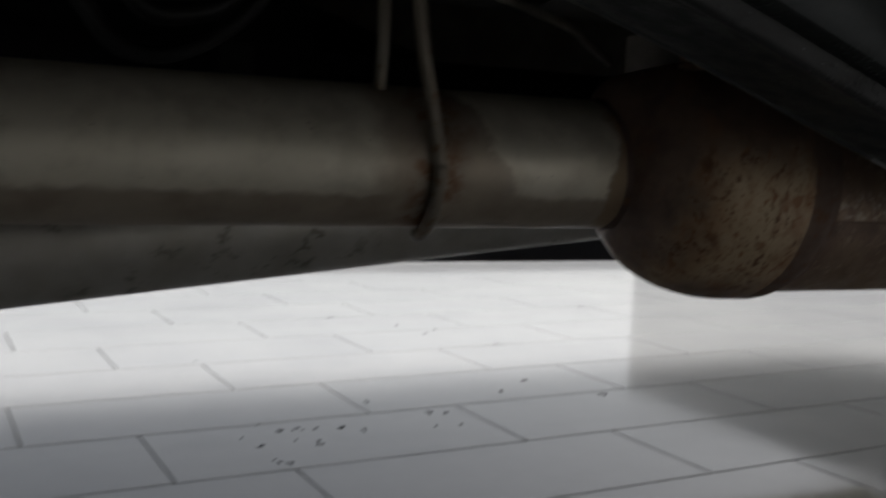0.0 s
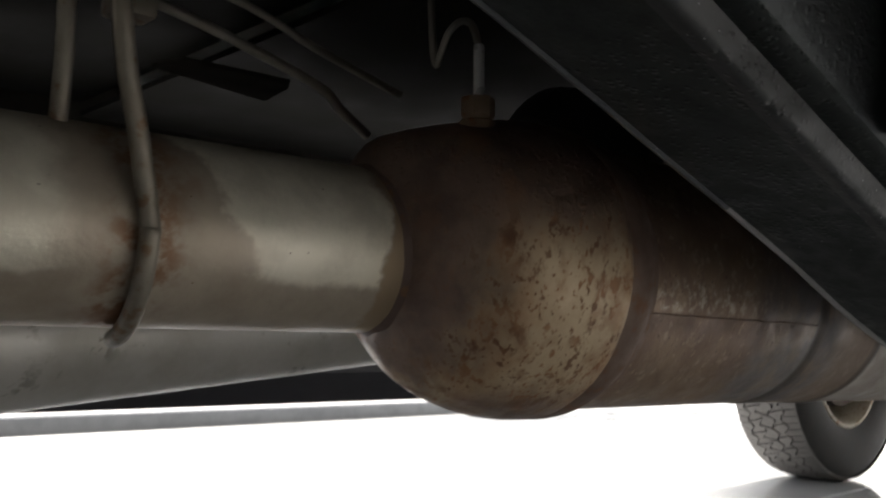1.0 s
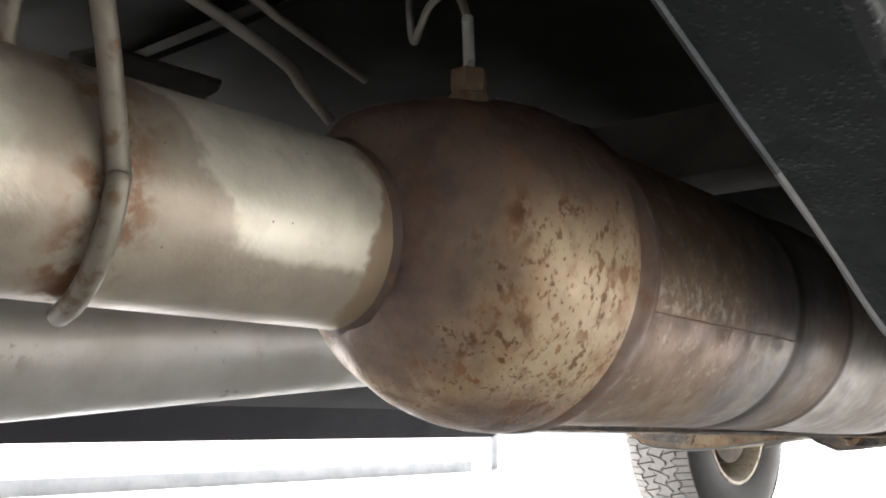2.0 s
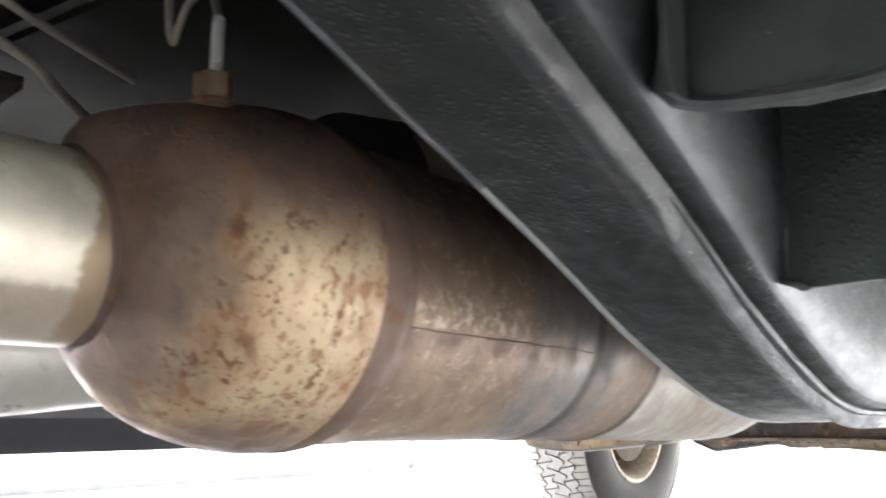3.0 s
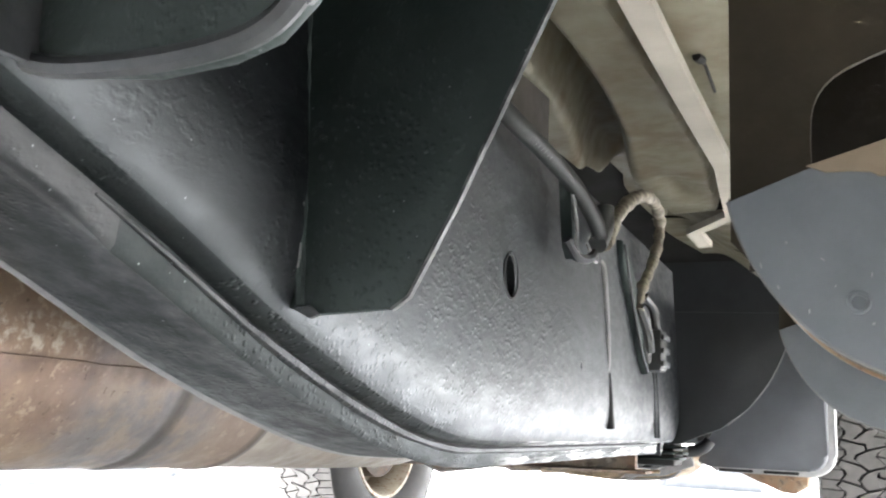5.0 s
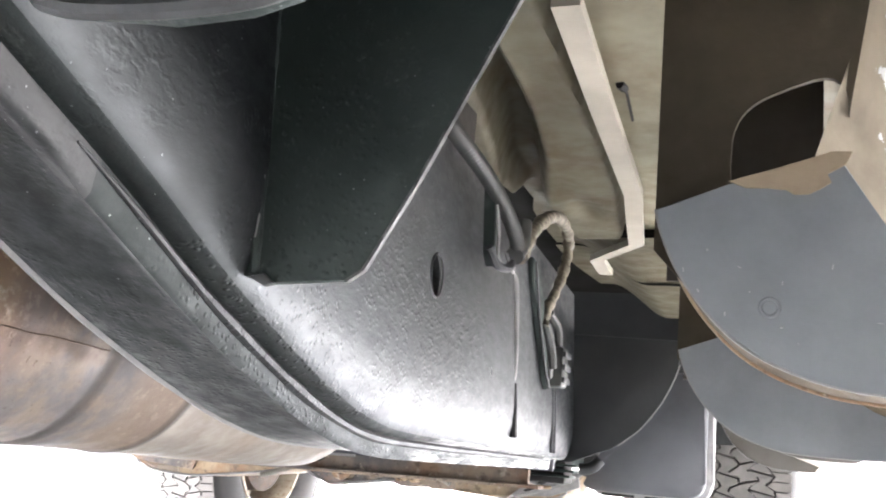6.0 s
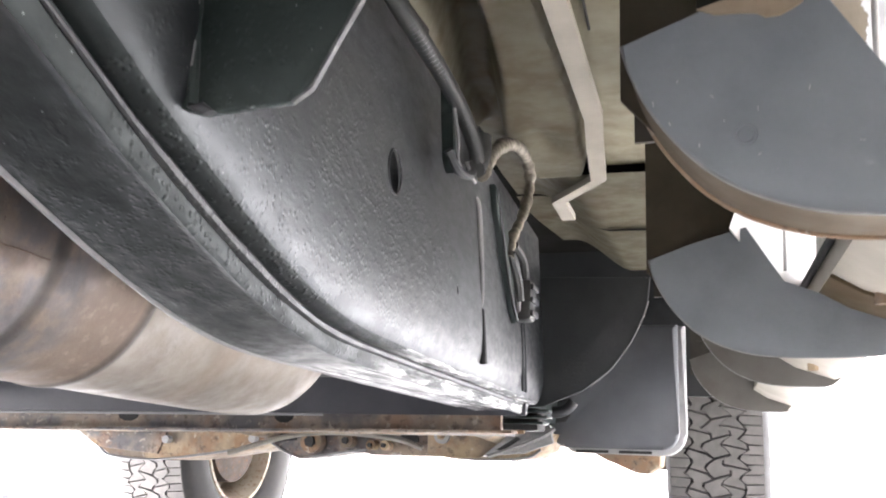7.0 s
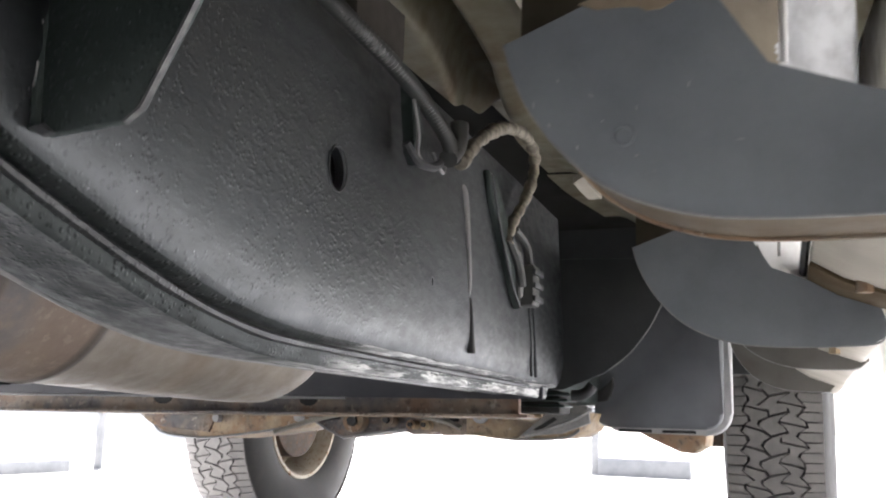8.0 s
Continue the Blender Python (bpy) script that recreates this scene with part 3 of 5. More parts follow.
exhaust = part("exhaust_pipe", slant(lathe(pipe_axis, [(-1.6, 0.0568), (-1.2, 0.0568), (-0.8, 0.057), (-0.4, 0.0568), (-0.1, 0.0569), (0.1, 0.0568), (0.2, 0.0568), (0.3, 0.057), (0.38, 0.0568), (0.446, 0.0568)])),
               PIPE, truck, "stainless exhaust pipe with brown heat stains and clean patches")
part("weld_bead", slant(lathe(neck_axis, [(0.4405, 0.0566), (0.4420, 0.0577), (0.4440, 0.0586), (0.4470, 0.0595), (0.4510, 0.0598)], wobble=0.03)), WELDDARK, exhaust, "dark rusty weld bead")
converter = part("catalytic_converter", lathe(cat_axis, [(0.590, 0.1035), (0.60, 0.1032), (0.65, 0.1030), (0.70, 0.1030), (0.75, 0.103), (0.80, 0.103), (0.846, 0.103), (0.850, 0.1018), (0.856, 0.1018), (0.860, 0.1040), (0.90, 0.1035), (0.970, 0.1040), (0.973, 0.1055), (0.980, 0.1055), (0.983, 0.1035), (1.10, 0.1055), (1.22, 0.107), (1.30, 0.107), (1.345, 0.1055), (1.360, 0.1005), (1.370, 0.090), (1.377, 0.072), (1.380, 0.050)], 80),
                 SHELL, truck, "large round catalytic converter, tan and grey stained steel")
part("outlet_pipe", tube([(-0.540, 1.36, 0.520), (-0.545, 1.44, 0.555), (-0.56, 1.52, 0.615), (-0.58, 1.66, 0.660), (-0.60, 1.9, 0.675)], 0.034, 20, 6), DARKBROWN, converter, "dark outlet pipe that bends upwards")
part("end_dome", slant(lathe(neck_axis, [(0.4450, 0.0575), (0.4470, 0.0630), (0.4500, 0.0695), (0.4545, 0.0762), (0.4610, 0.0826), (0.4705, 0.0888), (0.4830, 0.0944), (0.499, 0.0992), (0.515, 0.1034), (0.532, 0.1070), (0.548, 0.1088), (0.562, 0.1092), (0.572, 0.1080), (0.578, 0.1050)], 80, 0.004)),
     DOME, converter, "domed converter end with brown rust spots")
part("collar", lathe(cat_axis, [(0.564, 0.1075), (0.570, 0.1092), (0.580, 0.1094), (0.588, 0.1084), (0.594, 0.1062), (0.601, 0.1036), (0.608, 0.1025)], 80, 0.003), WELD, converter, "rusty overlapping collar weld")
seam = bmesh.new()
line = []
for i in range(30):
    y = 0.600 + 0.245 * i / 29
    cx, cz = cat_axis(y)
    a = radians(-17.5) + 0.01 * noise.noise((y * 40, 0, 0))
    line.append((cx + 0.1032 * math.cos(a), y, cz + 0.1032 * math.sin(a)))
add_tube(seam, line, 0.0006, 6)
part("seam", seam, WELD, converter, "dark lengthwise weld seam")


def hanger(y, lean, bottom, side, name_label):
    """A bent rod that comes down in front of the pipe and wraps under it."""
    pts = [(-0.455 + lean * 0.06, y - 0.045, 0.80), (-0.462, y - 0.032, 0.70), (-0.472, y - 0.020, 0.62), (-0.480, y - 0.006, 0.572), (-0.4835, y + 0.003, 0.53)]
    cx, cz = pipe_axis(y)
    for a in (-8, -25, -42, -58, -72, -84):
        pts.append((cx + 0.0635 * math.cos(radians(a)), y + 0.003 + 0.008 * (a / -90) ** 2, cz + 0.0635 * math.sin(radians(a))))
    return tube(pts, 0.0056, 12, 5)


part("hanger_rod", hanger(0.262, 0, 0, 0, ""), ROD, exhaust, "bent rusty hanger rod round the pipe")
part("hanger_stub", tube([(-0.50, 0.215, 0.80), (-0.505, 0.222, 0.70), (-0.515, 0.228, 0.63), (-0.525, 0.230, 0.585)], 0.0052, 10, 4), ROD, exhaust, "second rusty hanger rod behind the pipe")

sensor = part("exhaust_sensor", lathe(lambda y: (0, 0), [(0, 0.0150), (0.006, 0.0136), (0.016, 0.0129), (0.0225, 0.0126), (0.0240, 0.0112), (0.0242, 0.0100), (0.027, 0.0100)], 28), HEX, truck, "rusty sensor boss on the converter")
sensor.data.transform(Matrix.Translation((-0.4845, 0.498, 0.598)) @ Matrix.Rotation(radians(90), 4, "X"))
sensor.data.update()
hexb = bmesh.new()
add_prism(hexb, [(-0.4850 + 0.0118 * math.cos(radians(60 * k)), 0.499 + 0.0118 * math.sin(radians(60 * k))) for k in range(6)], at_z(0.6235), 0.0150, 0.0018)
part("hex_nut", hexb, HEX, sensor, "rust brown hexagon")
part("stem", tube([(-0.4855, 0.500, 0.638), (-0.4890, 0.503, 0.658), (-0.4935, 0.507, 0.678)], 0.0037, 12, 4), CHROME, sensor, "bright steel stem")
part("lead", tube([(-0.4935, 0.507, 0.677), (-0.499, 0.508, 0.690), (-0.507, 0.510, 0.699), (-0.520, 0.512, 0.703), (-0.532, 0.512, 0.697), (-0.540, 0.512, 0.684), (-0.545, 0.512, 0.676), (-0.547, 0.510, 0.690), (-0.549, 0.508, 0.74), (-0.555, 0.505, 0.82)], 0.0027, 8, 6), LINE, sensor, "thin grey looped lead")

# propeller shaft
propshaft = part("propeller_shaft", lathe(lambda y: (-0.835 - 0.031 * (y - 0.5), 0.4914 + 0.098 * (y - 0.5)), [(-1.9, 0.065), (-1.0, 0.065), (-0.4, 0.0652), (0.1, 0.065), (0.6, 0.065), (1.0, 0.065), (1.02, 0.058), (1.06, 0.045), (1.12, 0.045), (1.4, 0.05)], 48), SHAFT, truck, "thick aluminium propeller shaft")

# frame rail
RAIL_Z = [(-2.2, 0.80), (-1.0, 0.79), (-0.6, 0.775), (-0.2, 0.725), (0.1, 0.664), (0.3, 0.608), (0.45, 0.560), (0.526, 0.536), (0.585, 0.516), (0.66, 0.489), (0.759, 0.461), (0.83, 0.446), (0.90, 0.438), (1.0, 0.436), (1.5, 0.436), (3.6, 0.436)]


def web_x(y):
    return -0.190 - 0.063 * (y - 0.48)


def web_at(y, z):
    """The outer face of the web, which leans inwards towards its top."""
    h = z - lerp_table(RAIL_Z, y)
    return web_x(y) + lerp_table([(0.056, -0.0022), (0.076, -0.0024), (0.094, -0.0034), (0.112, -0.0045), (0.132, -0.0058), (0.262, -0.013)], h)


def rail(sign=1.0, x_shift=None, y0=-2.2, y1=1.742, top=0.262):
    bm = bmesh.new()
    ys = [y0 + (y1 - y0) * i / 150 for i in range(151)]
    rows = []
    for y in ys:
        zb = lerp_table(RAIL_Z, y)
        step = 0.003 if y > 0.552 else -0.001
        prof = [(-0.013, top), (-0.0058, 0.132), (-0.0045, 0.112), (-0.0034, 0.094), (-0.0024, 0.076), (-0.0022, 0.056), (-0.0031, 0.040), (-0.0054, 0.0285), (-0.0080, 0.0205), (-0.0108, 0.0155), (-0.0140, 0.0130), (-0.0180, 0.0118), (-0.0215, 0.0115), (-0.0240, 0.0118), (-0.0258, 0.0090), (-0.0270, 0.002 - step), (-0.0295, -0.001 - step), (-0.033, -0.0005), (-0.039, 0.0015), (-0.060, 0.0010), (-0.085, 0.0), (-0.096, 0.0), (-0.1005, 0.0015), (-0.1020, 0.0055),
                (-0.1005, 0.0085), (-0.096, 0.0075), (-0.040, 0.0105), (-0.030, 0.019), (-0.018, 0.024), (-0.011, 0.042), (-0.0125, 0.112), (-0.020, top)]
        x0 = web_x(y)
        row = []
        for px, pz in prof:
            x = x0 + px
            if sign < 0:
                x = x_shift - (x - web_x(1.0))
            row.append(bm.verts.new((x, y, zb + pz)))
        rows.append(row)
    n = len(rows[0])
    for a, b in zip(rows, rows[1:]):
        for k in range(n):
            bm.faces.new((a[k], a[(k + 1) % n], b[(k + 1) % n], b[k]))
    bm.faces.new(rows[0])
    bm.faces.new(rows[-1][::-1])
    return bm


right_rail = part("frame_rail", rail(), UNDERCOAT, truck, "deep frame rail with glossy black undercoat and rolled lower edge", 60)
right_rail.data.materials.append(FLANGECOAT)
right_rail.data.materials.append(HALFCOAT)
# Groove and lower flange get rougher coats, which also stand in for shade.
for p in right_rail.data.polygons:
    d = p.center.x - web_x(p.center.y)
    if p.normal.z > 0.8 or d > -0.0105:
        continue
    if d < -0.0365 or -0.0238 < d < -0.0105 or (d < -0.0238 and p.center.y > 0.57):
        p.material_index = 1
    else:
        p.material_index = 2
# Pale grey forward part paints in the light caught by the edge.
for a, b, coat in ((-0.4, 0.50, UNDERCOAT), (0.50, 1.60, LIPGREY)):
    n = round((b - a) / 0.02)
    part("outer_edge", add_tube(bmesh.new(), [(web_x(y) - 0.1008, y, lerp_table(RAIL_Z, y) + 0.0012) for y in (a + 0.02 * k for k in range(n + 1))], lambda i: 0.0021 + 0.0007 * noise.noise((i * 0.4, 3, 0)), 6), coat, right_rail, "rolled outer edge of the flange")
part("edge_bead", add_tube(bmesh.new(), [(web_x(y) - 0.0252, y, lerp_table(RAIL_Z, y) + 0.0095) for y in (0.545 + 0.02 * k for k in range(53))], lambda i: (0.0036 + 0.0014 * noise.noise((i * 0.3, 0, 0))) * min(1.0, (i + 1) / 7), 8), HALFCOAT, right_rail, "raised glossy edge of the lower flange")
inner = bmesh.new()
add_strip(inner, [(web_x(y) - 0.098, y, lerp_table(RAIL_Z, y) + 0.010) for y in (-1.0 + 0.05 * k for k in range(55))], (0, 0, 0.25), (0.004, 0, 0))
part("inner_plate", inner, PANDARK, right_rail, "inner plate that closes the box section, darkened for shade")
# the forward part of the rail, set inside the ended outer plate
fr = bmesh.new()
add_box(fr, -0.49, -0.375, 1.757, 3.9, 0.440, 0.66, bevel=0.010)
part("rail_front_section", fr, PLATECOAT, right_rail)
part("end_bush", tube([(-0.258, 1.736, 0.437), (-0.246, 1.738, 0.438), (-0.236, 1.740, 0.443), (-0.228, 1.742, 0.453)], lambda i: 0.0085, 10, 4), BLACKPLASTIC, right_rail, "black rubber lump at the rail end")
left_rail = part("frame_rail", rail(-1.0, -1.42, -2.2, 3.9, 0.22), UNDERCOAT, truck, "far frame rail with black undercoat", 60)


def cut(ob, cutters):
    """Cuts solid shapes out of a part."""
    for bm in cutters:
        tool = new("cutter", finish("cutter", bm, DARKGAP))
        tool.parent = ob.parent
        tool.matrix_parent_inverse = ob.matrix_parent_inverse
        mod = ob.modifiers.new("cut", "BOOLEAN")
        mod.operation, mod.object, mod.solver = "DIFFERENCE", tool, "EXACT"
        bpy.context.view_layer.update()
        done = bpy.data.meshes.new_from_object(ob.evaluated_get(bpy.context.evaluated_depsgraph_get()))
        ob.modifiers.clear()
        ob.data = done
        bm = bmesh.new()
        bm.from_mesh(done)
        for e in bm.edges:
            e.smooth = not (len(e.link_faces) != 2 or e.calc_face_angle(0) > radians(45))
        bm.to_mesh(done)
        bm.free()
        bpy.data.objects.remove(tool)


def plate_x(yc, zc, r, x, depth, squash=1.0, seg=20):
    return prism([(yc + r * squash * math.cos(2 * math.pi * k / seg), zc + r * math.sin(2 * math.pi * k / seg)) for k in range(seg)], at_x(x), depth)


# oval hole with a rolled rim, small drain hole, joint ridge, slot and harness on the web
wx = web_x(0.958) - 0.0058
cut(right_rail, [plate_x(0.958, 0.5725, 0.0165, wx - 0.03, 0.06, 0.80), plate_x(1.165, 0.520, 0.0042, web_x(1.17) - 0.03, 0.06, 0.5, 10)])
ring = [(wx + 0.0012, 0.958 + 0.0138 * math.cos(2 * math.pi * k / 24), 0.5725 + 0.0170 * math.sin(2 * math.pi * k / 24)) for k in range(25)]
part("hole_rim", add_tube(bmesh.new(), ring, 0.0009, 6), HALFCOAT, right_rail)
# Ridge is coloured pale to carry its highlight.
part("joint_ridge", tube([(web_at(y, z) + d, y, z) for y, z, d in ((1.268, 0.634, -0.003), (1.271, 0.628, 0.0), (1.274, 0.605, 0.001), (1.277, 0.570, 0.001), (1.280, 0.535, 0.0), (1.282, 0.518, -0.003))], lambda i: 0.0050 - 0.00012 * i, 10, 5), LIPGREY, right_rail, "raised ridge, pale for its painted highlight")
part("drip_run", tube([(web_at(y, z) - 0.0004, y, z) for y, z in ((1.281, 0.520), (1.284, 0.500), (1.287, 0.478), (1.289, 0.464))], lambda i: 0.0022 + 0.0002 * i, 8, 4), DARKGAP, right_rail, "dark run of sealer")
for dy in (0.0, 0.022):
    part("end_ridge", tube([(web_at(y + dy, z), y + dy, z) for y, z in ((1.530, 0.562), (1.536, 0.52), (1.544, 0.478), (1.550, 0.455))], 0.0022, 8, 4), UNDERCOAT, right_rail, "thin raised line near the rail end")
wc = web_at(1.42, 0.60)
part("clip_bracket", prism([(1.345, 0.672), (1.372, 0.668), (1.420, 0.615), (1.452, 0.565), (1.468, 0.538), (1.458, 0.529), (1.436, 0.546), (1.392, 0.598), (1.355, 0.642)], at_x(wc - 0.001), 0.010, 0.003), PLATECOAT, right_rail, "black wiring clip bracket")
part("clip_rim", add_tube(bmesh.new(), smooth_line([(wc + 0.009, 1.350, 0.668), (wc + 0.010, 1.382, 0.610), (wc + 0.010, 1.425, 0.556), (wc + 0.010, 1.456, 0.531)], 5), 0.0020, 8), HALFCOAT, right_rail)
part("clip_tongue", prism([(1.436, 0.598), (1.452, 0.596), (1.462, 0.570), (1.458, 0.544), (1.448, 0.540), (1.442, 0.566)], at_x(wc + 0.009), 0.005, 0.002), LIPGREY, right_rail, "pale plastic tongue of the clip")

# body mount brackets on the rail
mount = part("mount_bracket", prism([(-0.213, 0.83), (-0.212, 0.512), (-0.199, 0.508), (-0.158, 0.5105), (-0.150, 0.516), (-0.130, 0.553), (-0.097, 0.622), (0.004, 0.83)], at_y(0.655), 0.006, 0.0012), PLATECOAT, truck, "black body mount bracket plate with worn edge")
part("edge_flange", add_strip(bmesh.new(), [(-0.158, 0.655, 0.5105), (-0.150, 0.655, 0.516), (-0.130, 0.655, 0.553), (-0.097, 0.655, 0.622), (0.004, 0.655, 0.83)], (0, 0.0030, 0), (0.0012, 0, -0.0008)), WORNEDGE, mount, "bare scuffed edge")
part("weld_bead", add_tube(bmesh.new(), [(-0.2035 - 0.00035 * k, 0.6545, 0.512 + 0.0075 * k) for k in range(34)], lambda i: 0.0026 + 0.0012 * noise.noise((i * 0.9, 1, 5)), 8), PLATECOAT, mount, "lumpy weld along the web")
for z, h in ((0.528, 0.012), (0.552, 0.007)):
    part("bare_fleck", prism([(-0.2075, z), (-0.2035, z + 0.001), (-0.2030, z + h), (-0.2060, z + h + 0.002)], at_y(0.6515), 0.0012), LIPGREY, mount, "bare pale fleck on the weld")
part("corner_tab", prism([(-0.205, 0.5105), (-0.196, 0.5060), (-0.191, 0.5075), (-0.197, 0.512)], at_y(0.651), 0.004, 0.001), RIDGE, mount)
mount2 = part("mount_bracket", prism([(-0.200, 0.72), (-0.198, 0.568), (-0.191, 0.561), (-0.181, 0.558), (-0.141, 0.5535), (-0.115, 0.554), (-0.100, 0.558), (-0.090, 0.567), (-0.080, 0.58), (0.0, 0.72)], at_y(0.482), 0.007, 0.002), PLATECOAT, truck, "black rear body mount bracket with rounded lower corner")
part("flange", add_strip(bmesh.new(), [(-0.186, 0.482, 0.70), (-0.186, 0.482, 0.57), (-0.184, 0.482, 0.560)], (0, -0.018, 0), (0.003, 0, 0)), RIDGE, mount2, "worn folded edge")
part("lower_flange", add_tube(bmesh.new(), smooth_line([(-0.186, 0.4815, 0.562), (-0.170, 0.4815, 0.558), (-0.141, 0.4815, 0.556), (-0.115, 0.4815, 0.557), (-0.100, 0.4815, 0.561), (-0.090, 0.4815, 0.570), (-0.080, 0.4815, 0.582), (0.0, 0.4815, 0.722)], 4), 0.0035, 8), RIDGE, mount2, "worn rounded lower edge")
part("top_plate", box(-0.21, 0.02, 0.47, 0.68, 0.72, 0.728), UNDERCOAT, mount2)

# step brackets along the sill
TIP = (-0.04, 0.787, 0.579)
UPPER = [(0.0, 0.0), (0.038, 0.014), (0.092, 0.030), (0.124, -0.024), (0.147, -0.032), (0.200, -0.052), (0.213, -0.060)]
LOWER = [(0.217, -0.072), (0.215, -0.086), (0.206, -0.092), (0.17, -0.094), (0.13, -0.094), (0.10, -0.092), (0.078, -0.087), (0.058, -0.079), (0.040, -0.067), (0.024, -0.050), (0.012, -0.032), (0.004, -0.014)]


def step_bracket():
    x, y, z = TIP
    at = lambda pts, dy=0.0: [(x + u, z + v) for u, v in pts]
    t = part("step_bracket", prism(at(UPPER + LOWER), at_y(y), 0.004, 0.0008), GREYPAINT, truck, "curved step bracket, grey sprayed face and dusty brown flange")
    edge = smooth_line([(x + u, y + 0.004, z + v) for u, v in [(0.0, 0.0)] + LOWER[::-1]], 4)
    part("lower_flange", add_strip(bmesh.new(), edge, (0, 0.046, 0), (0, 0, 0.003)), BROWN, t, "dusty brown underside flange")
    part("lip", add_tube(bmesh.new(), [(p.x, p.y - 0.003, p.z) for p in edge], 0.0009, 6), LIPGREY, t)
    part("far_lip", add_tube(bmesh.new(), [(p.x, p.y + 0.046, p.z) for p in edge], 0.0018, 6), ARM, t)
    back = [(x - 0.006, z - 0.012), (x - 0.006, z + 0.21), (x + 0.122, z + 0.21), (x + 0.094, z + 0.030), (x + 0.122, z - 0.03), (x + 0.205, z - 0.060)] + at(LOWER[:-1])
    bm = bmesh.new()
    hole = []
    for k in range(28):
        c, d = math.cos(2 * math.pi * k / 28), math.sin(2 * math.pi * k / 28)
        c, d = math.copysign(abs(c) ** 0.6, c), math.copysign(abs(d) ** 0.6, d)
        hole.append((x + 0.068 + 0.032 * c, z + 0.052 + 0.034 * d + 0.012 * c))
    add_prism(bm, back, at_y(y + 0.046), 0.004)
    bp = part("back_plate", bm, PLATEBROWN, t, "dusty brown back plate with a large opening")
    plain_back = bp.data
    cut(bp, [prism(hole, at_y(y + 0.03), 0.04)])
    part("top_flange", add_strip(bmesh.new(), [(x + u, y + 0.004, z + v) for u, v in UPPER[3:]], (0, 0.042, 0), (0, 0, -0.003)), BROWN, t)
    # Added dark plate stands in for the shaded cavity behind the opening.
    part("inner_wall", box(x - 0.004, x + 0.088, y + 0.098, y + 0.102, z - 0.02, z + 0.21), DARKBROWN, t)
    return t, plain_back


first, plain_back = step_bracket()
for k in range(1, 4):
    off = Vector(((-0.033, 0.476, -0.0165), (-0.014, 0.952, -0.007), (-0.050, 1.428, -0.017))[k - 1])
    c = first.copy()
    scene.collection.objects.link(c)
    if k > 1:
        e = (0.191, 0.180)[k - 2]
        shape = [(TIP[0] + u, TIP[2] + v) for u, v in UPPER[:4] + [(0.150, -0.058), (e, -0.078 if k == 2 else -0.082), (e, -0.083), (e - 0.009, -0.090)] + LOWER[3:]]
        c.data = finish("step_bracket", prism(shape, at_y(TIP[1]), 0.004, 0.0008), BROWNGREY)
        part("lip", add_tube(bmesh.new(), smooth_line([(u, TIP[1] + 0.001, v) for u, v in shape[-1:6:-1]], 4), 0.0009, 6), LIPGREY, c)
    c.location = off
    for ch in first.children:
        if ch.name.startswith(("lower_flange", "far_lip")) or k > 1 and not ch.name.startswith("inner_wall"):
            continue
        o = ch.copy()
        if ch.name.startswith("back_plate"):
            o.location.z += 0.009
            o.data = plain_back
        scene.collection.objects.link(o)
        o.parent = c

# marks on the nearest step bracket
bx, by, bz = TIP
part("bolt_ring", add_tube(bmesh.new(), [(bx + 0.060 + 0.0046 * math.cos(a), by - 0.0004, bz - 0.052 + 0.0046 * math.sin(a)) for a in (2 * math.pi * k / 20 for k in range(21))], 0.0011, 6), GREYPAINT, first, "pale ring mark round a plugged hole")
# drain tubes and sealed seam blocks beside the brackets
for off in ((0, 0, 0), (-0.033, 0.476, -0.0165)):
    o = Vector(off)
    seal = bmesh.new()
    add_prism(seal, [(0.037, 0.604), (0.046, 0.632), (0.058, 0.672), (0.078, 0.740), (0.124, 0.740), (0.1235, 0.60), (0.1215, 0.552), (0.110, 0.549), (0.088, 0.552)], at_y(0.862), 0.010)
    bmesh.ops.triangulate(seal, faces=seal.faces[:])
    bmesh.ops.subdivide_edges(seal, edges=seal.edges[:], cuts=6, use_grid_fill=True)
    for v in seal.verts:
        v.co += o + Vector((0, (2.0 if off[1] else 0.9) * (v.co.x - 0.085) - 0.10 * (v.co.z - 0.62) + 0.0022 * noise.noise(v.co * 70) + 0.0012 * noise.noise(v.co * 190), 0))
    part("sill_end_plate", seal, SILL if off[1] else HALFPAINT, truck, "sill end plate with flaking white paint over bare primer")
    part("drain_tube", tube([Vector(p) + o for p in ((0.0882, 0.846, 0.576), (0.0886, 0.846, 0.60), (0.0895, 0.847, 0.68))], 0.0019, 8, 3), SILL, truck, "thin white drain tube")
rnd = random.Random(11)
for u, v in ((0.016, -0.033), (0.038, -0.056), (0.066, -0.039), (0.066, -0.062), (0.0445, -0.031), (0.112, -0.058), (0.028, -0.022), (0.074, -0.070), (0.050, -0.044), (0.090, -0.030), (0.024, -0.044)):
    r, a = rnd.uniform(0.0002, 0.0006), rnd.uniform(0, 3.1)
    d = Vector((math.cos(a), 0, math.sin(a))) * rnd.uniform(0.0004, 0.0014)
    p = Vector((bx + u, by - 0.0002, bz + v))
    part("paint_fleck", add_tube(bmesh.new(), [p - d, p + d], r, 6), FLAPEDGE, first)
peel = [(-0.002, 0.5945), (0.007, 0.5907), (0.018, 0.5905), (0.027, 0.5895), (0.031, 0.587), (0.038, 0.5872), (0.044, 0.5902), (0.049, 0.5934), (0.047, 0.5981), (0.056, 0.6031), (0.059, 0.6099), (0.049, 0.6102), (0.037, 0.6061), (0.018, 0.6003)]
